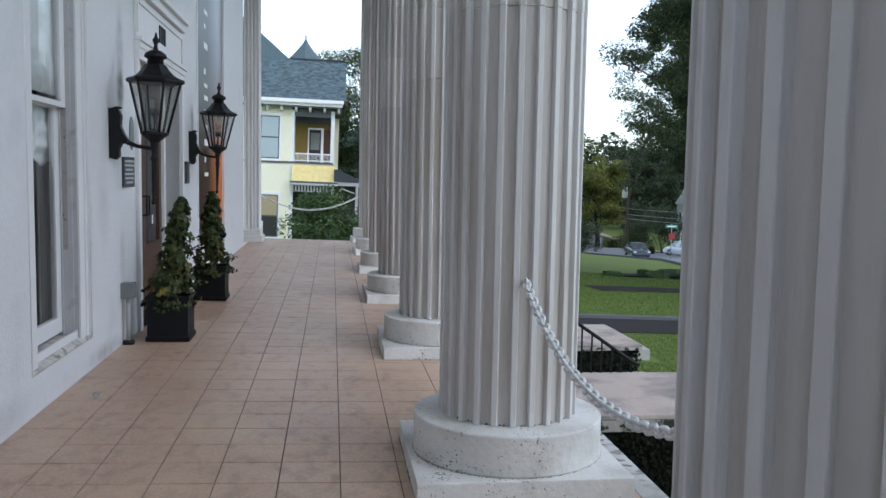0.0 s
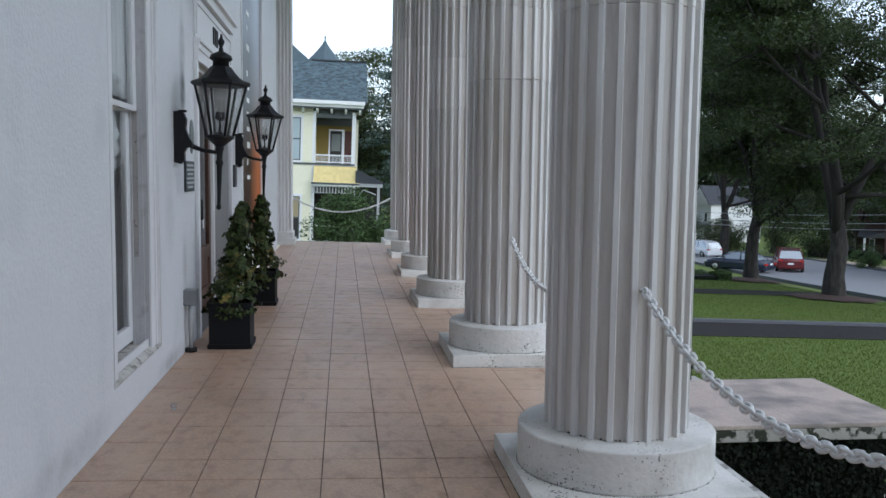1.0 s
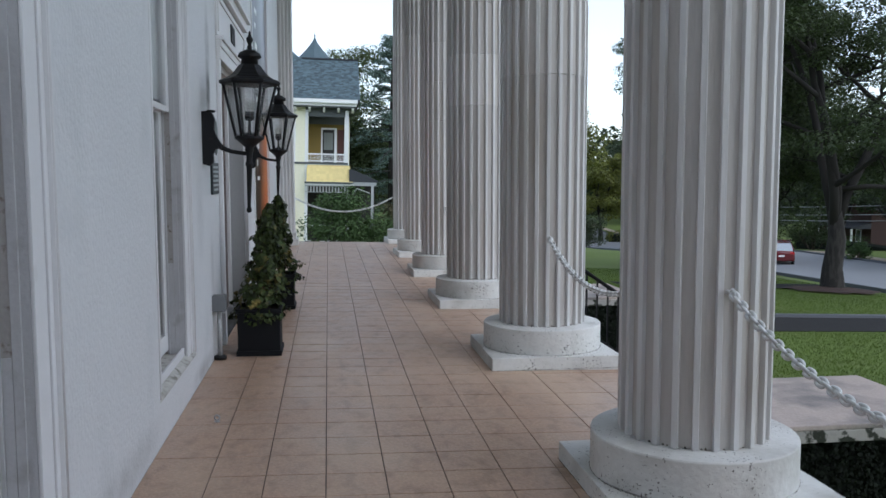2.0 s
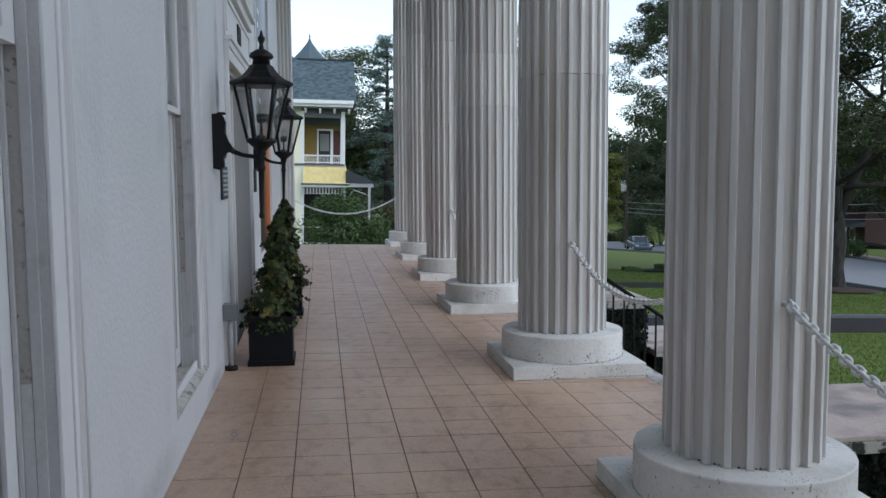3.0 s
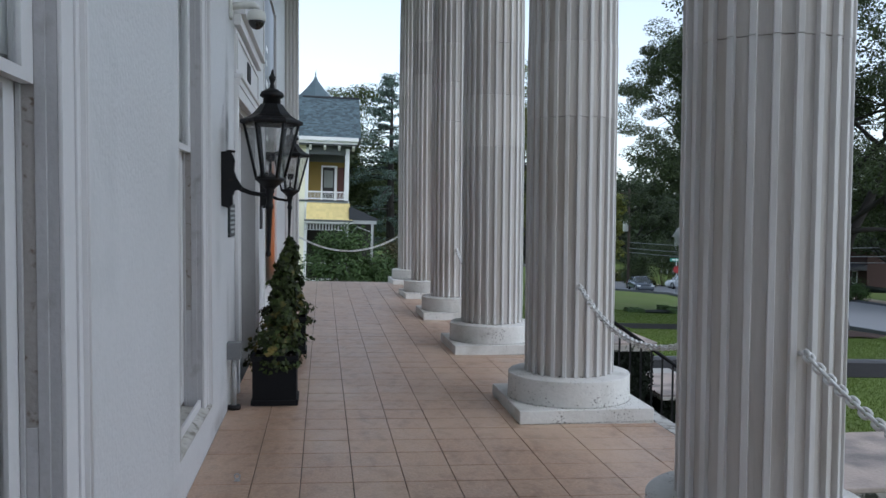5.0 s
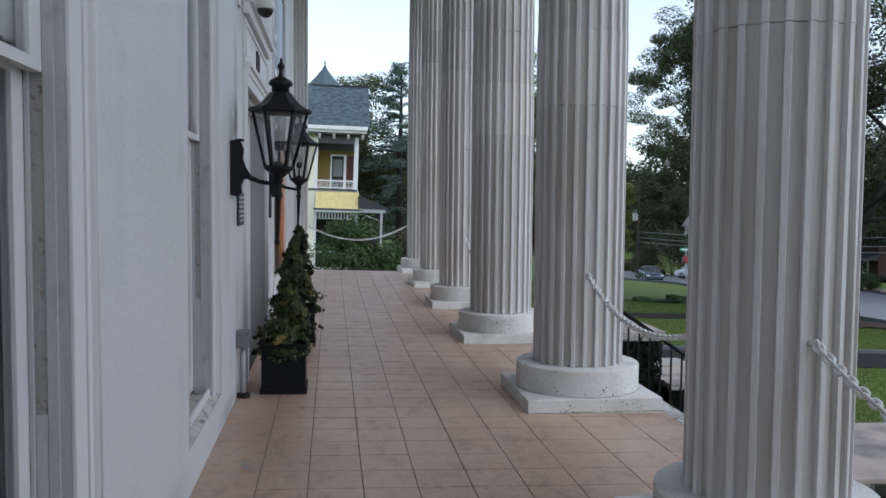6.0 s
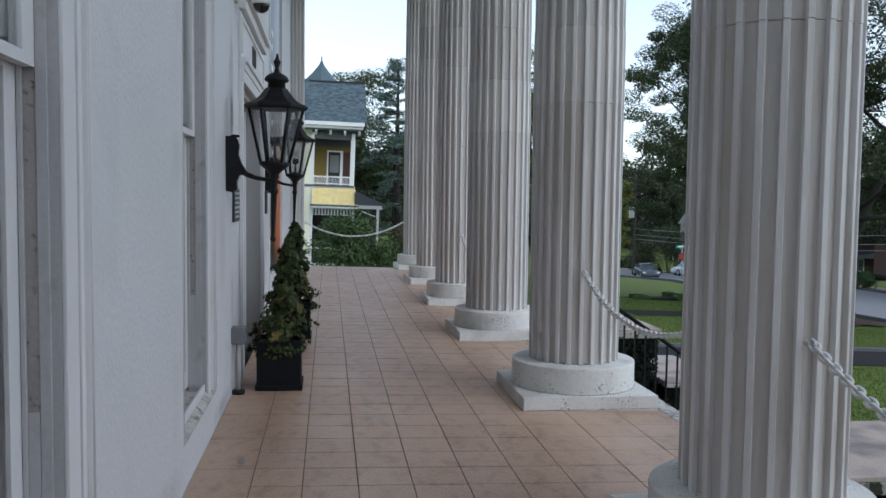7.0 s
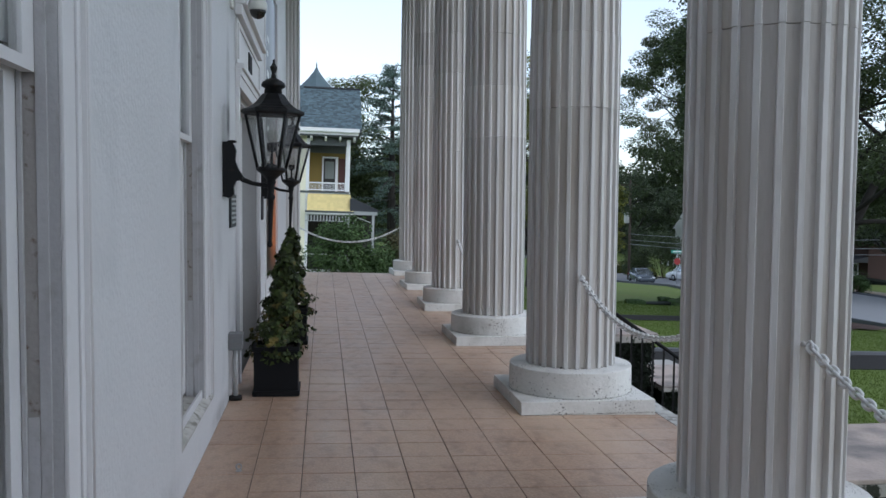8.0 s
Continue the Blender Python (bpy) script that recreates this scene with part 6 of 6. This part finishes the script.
    part("number_plate", boxes((-2.40, -2.36, -0.2, 0.2, 0.62, 0.74)), WHITE_WOOD, t, "blank pale plate")
    return t


car("suv", 34.3, 59.2, 66, RED_PAINT, "dark red sport utility car driving along the street", "suv")
car("sedan", 29.9, 58.0, 130, NAVY_PAINT, "dark navy sedan on the street by the trees")
car("sedan", 33.4, 84.5, -97, SILVER_PAINT, "dark silver sedan down the street")
car("suv", 42.6, 94.5, 205, WHITE_PAINT, "white sport utility car down the street", "suv")
car("suv", 38.6, 84.5, 100, WHITE_PAINT, "white car farther along the street", "suv")


# ---- potted ivy ----
def potted_ivy(x, y, seed, lean):
    rng = np.random.default_rng(seed)
    t = thing("potted_ivy", "square black planter with ivy trained up into a ragged cone", "planter", pose(x, y, -FALL * x), "entrance planters")
    w, h = 0.187, 0.40
    bm = bmesh.new()
    rings = [[bm.verts.new((sx * w * f, sy * w * f, z)) for sx, sy in ((-1, -1), (1, -1), (1, 1), (-1, 1))] for f, z in ((0.93, 0.0), (0.93, 0.36), (1.0, 0.365), (1.0, h), (0.9, h), (0.9, 0.3))]
    for a, b in zip(rings, rings[1:]):
        for i in range(4):
            bm.faces.new((a[i], a[(i + 1) % 4], b[(i + 1) % 4], b[i]))
    bm.faces.new(rings[0][::-1]); bm.faces.new(rings[-1])
    pot = part("planter", bm, POT, t)
    part("foot", boxes((-w, w, -w, w, 0.0, 0.045), bevel=0.006), POT, pot)
    part("soil", boxes((-w * 0.88, w * 0.88, -w * 0.88, w * 0.88, 0.31, 0.365)), SOIL, t)
    part("stake", tube([(0, 0, 0.3), (lean * 0.5, 0, 0.8), (lean, 0, 1.22)], [0.016, 0.012, 0.006], 7), STEM, t)
    vb = bmesh.new()
    for k in range(6):
        tube([(lean * u + 0.09 * (1 - u * 0.8) * math.cos(k + u * 9), 0.09 * (1 - u * 0.8) * math.sin(k + u * 9), 0.36 + 0.86 * u) for u in np.linspace(0, 1, 14)], 0.005, 5, vb)
    part("vines", vb, STEM, t)
    n = 2500
    u = rng.uniform(0, 1, n) ** 1.25
    rad = np.interp(u, [0, 0.10, 0.2, 0.3, 0.45, 0.7, 0.9, 1.0], [0.185, 0.195, 0.165, 0.125, 0.105, 0.082, 0.062, 0.02])
    th = rng.uniform(0, 2 * math.pi, n)
    lump = 1 + 0.30 * np.sin(th * 3 + u * 17 + seed) + 0.22 * np.sin(th * 5 - u * 31) + 0.18 * np.sin(u * 43 + th)
    rr = rad * lump * rng.uniform(0.55, 1.08, n) ** 0.5
    c = np.stack([rr * np.cos(th) + lean * u, rr * np.sin(th), 0.355 + u * 0.90 - 0.06 * (u < 0.08)], 1)
    nn = np.stack([np.cos(th), np.sin(th), np.full(n, 0.55)], 1)
    k = 90                                # loose trailing sprays over the rim
    a = rng.uniform(0, 2 * math.pi, k)
    c2 = np.stack([0.20 * np.cos(a), 0.20 * np.sin(a), 0.40 - rng.uniform(0, 0.13, k)], 1)
    c, nn = np.concatenate([c, c2]), np.concatenate([nn, np.stack([np.cos(a), np.sin(a), np.full(k, 0.2)], 1)])
    part("foliage", leaf_mesh("foliage", c, nn, rng.uniform(0.028, 0.062, len(c)), IVY, seed, True, 0.8), None, t, "dark green ivy with some yellowed leaves")
    return t


potted_ivy(0.354, 6.74, 61, 0.10)
potted_ivy(0.375, 9.20, 62, 0.01)


# ---- floor tiles ----
LINES = [0.0, 0.333, 0.611, 0.914, 1.218, 1.524, 1.829, 2.130, 2.527, 2.925, EDGE_X]
ROW0, ROW = 4.60, 0.305


def tile_mesh(w, d):
    """One tile about its centre: flat top with eased edges, level with the floor."""
    gx, gy, c = 0.0027, 0.0040, 0.0016
    bm = bmesh.new()
    a = [bm.verts.new((sx * (w / 2 - gx), sy * (d / 2 - gy), -0.012)) for sx, sy in ((-1, -1), (1, -1), (1, 1), (-1, 1))]
    b = [bm.verts.new((sx * (w / 2 - gx), sy * (d / 2 - gy), -c)) for sx, sy in ((-1, -1), (1, -1), (1, 1), (-1, 1))]
    e = [bm.verts.new((sx * (w / 2 - gx - c), sy * (d / 2 - gy - c), 0)) for sx, sy in ((-1, -1), (1, -1), (1, 1), (-1, 1))]
    for p, q in ((a, b), (b, e)):
        for i in range(4):
            bm.faces.new((p[i], p[(i + 1) % 4], q[(i + 1) % 4], q[i]))
    bm.faces.new(e)
    return bm


floor_ob = bpy.data.objects["floor"]
tile_rng = random.Random(9)
shared = {}
rest = bmesh.new()
for k in range(-30, 48):
    yc = ROW0 + (k + 0.5) * ROW
    if yc - ROW / 2 < FLOOR_Y0 or yc + ROW / 2 > FLOOR_Y1 + 0.1:
        continue
    for a, b in zip(LINES, LINES[1:]):
        if a == 0.0 and k % 2:
            continue
        d = ROW * 2 if a == 0.0 else ROW
        cy = yc + (ROW / 2 if a == 0.0 else 0)
        if 2.7 < yc < 12.0:
            key = (round(b - a, 3), d)
            if key not in shared:
                shared[key] = mesh_of("tile", tile_mesh(b - a, d), TILE)
            part("tile", shared[key], None, floor_ob, at=pose((a + b) / 2, cy, tile_rng.uniform(-0.0008, 0.0006), tile_rng.gauss(0, 0.08), tile_rng.gauss(0, 0.08), 0))
        else:
            tb = tile_mesh(b - a, d)
            tb.transform(Matrix.Translation(((a + b) / 2, cy, 0)))
            me = bpy.data.meshes.new("tmp")
            tb.to_mesh(me)
            tb.free()
            rest.from_mesh(me)
            bpy.data.meshes.remove(me)
part("tiles_far", rest, TILE, floor_ob, "terracotta tiles", kind="stuff")
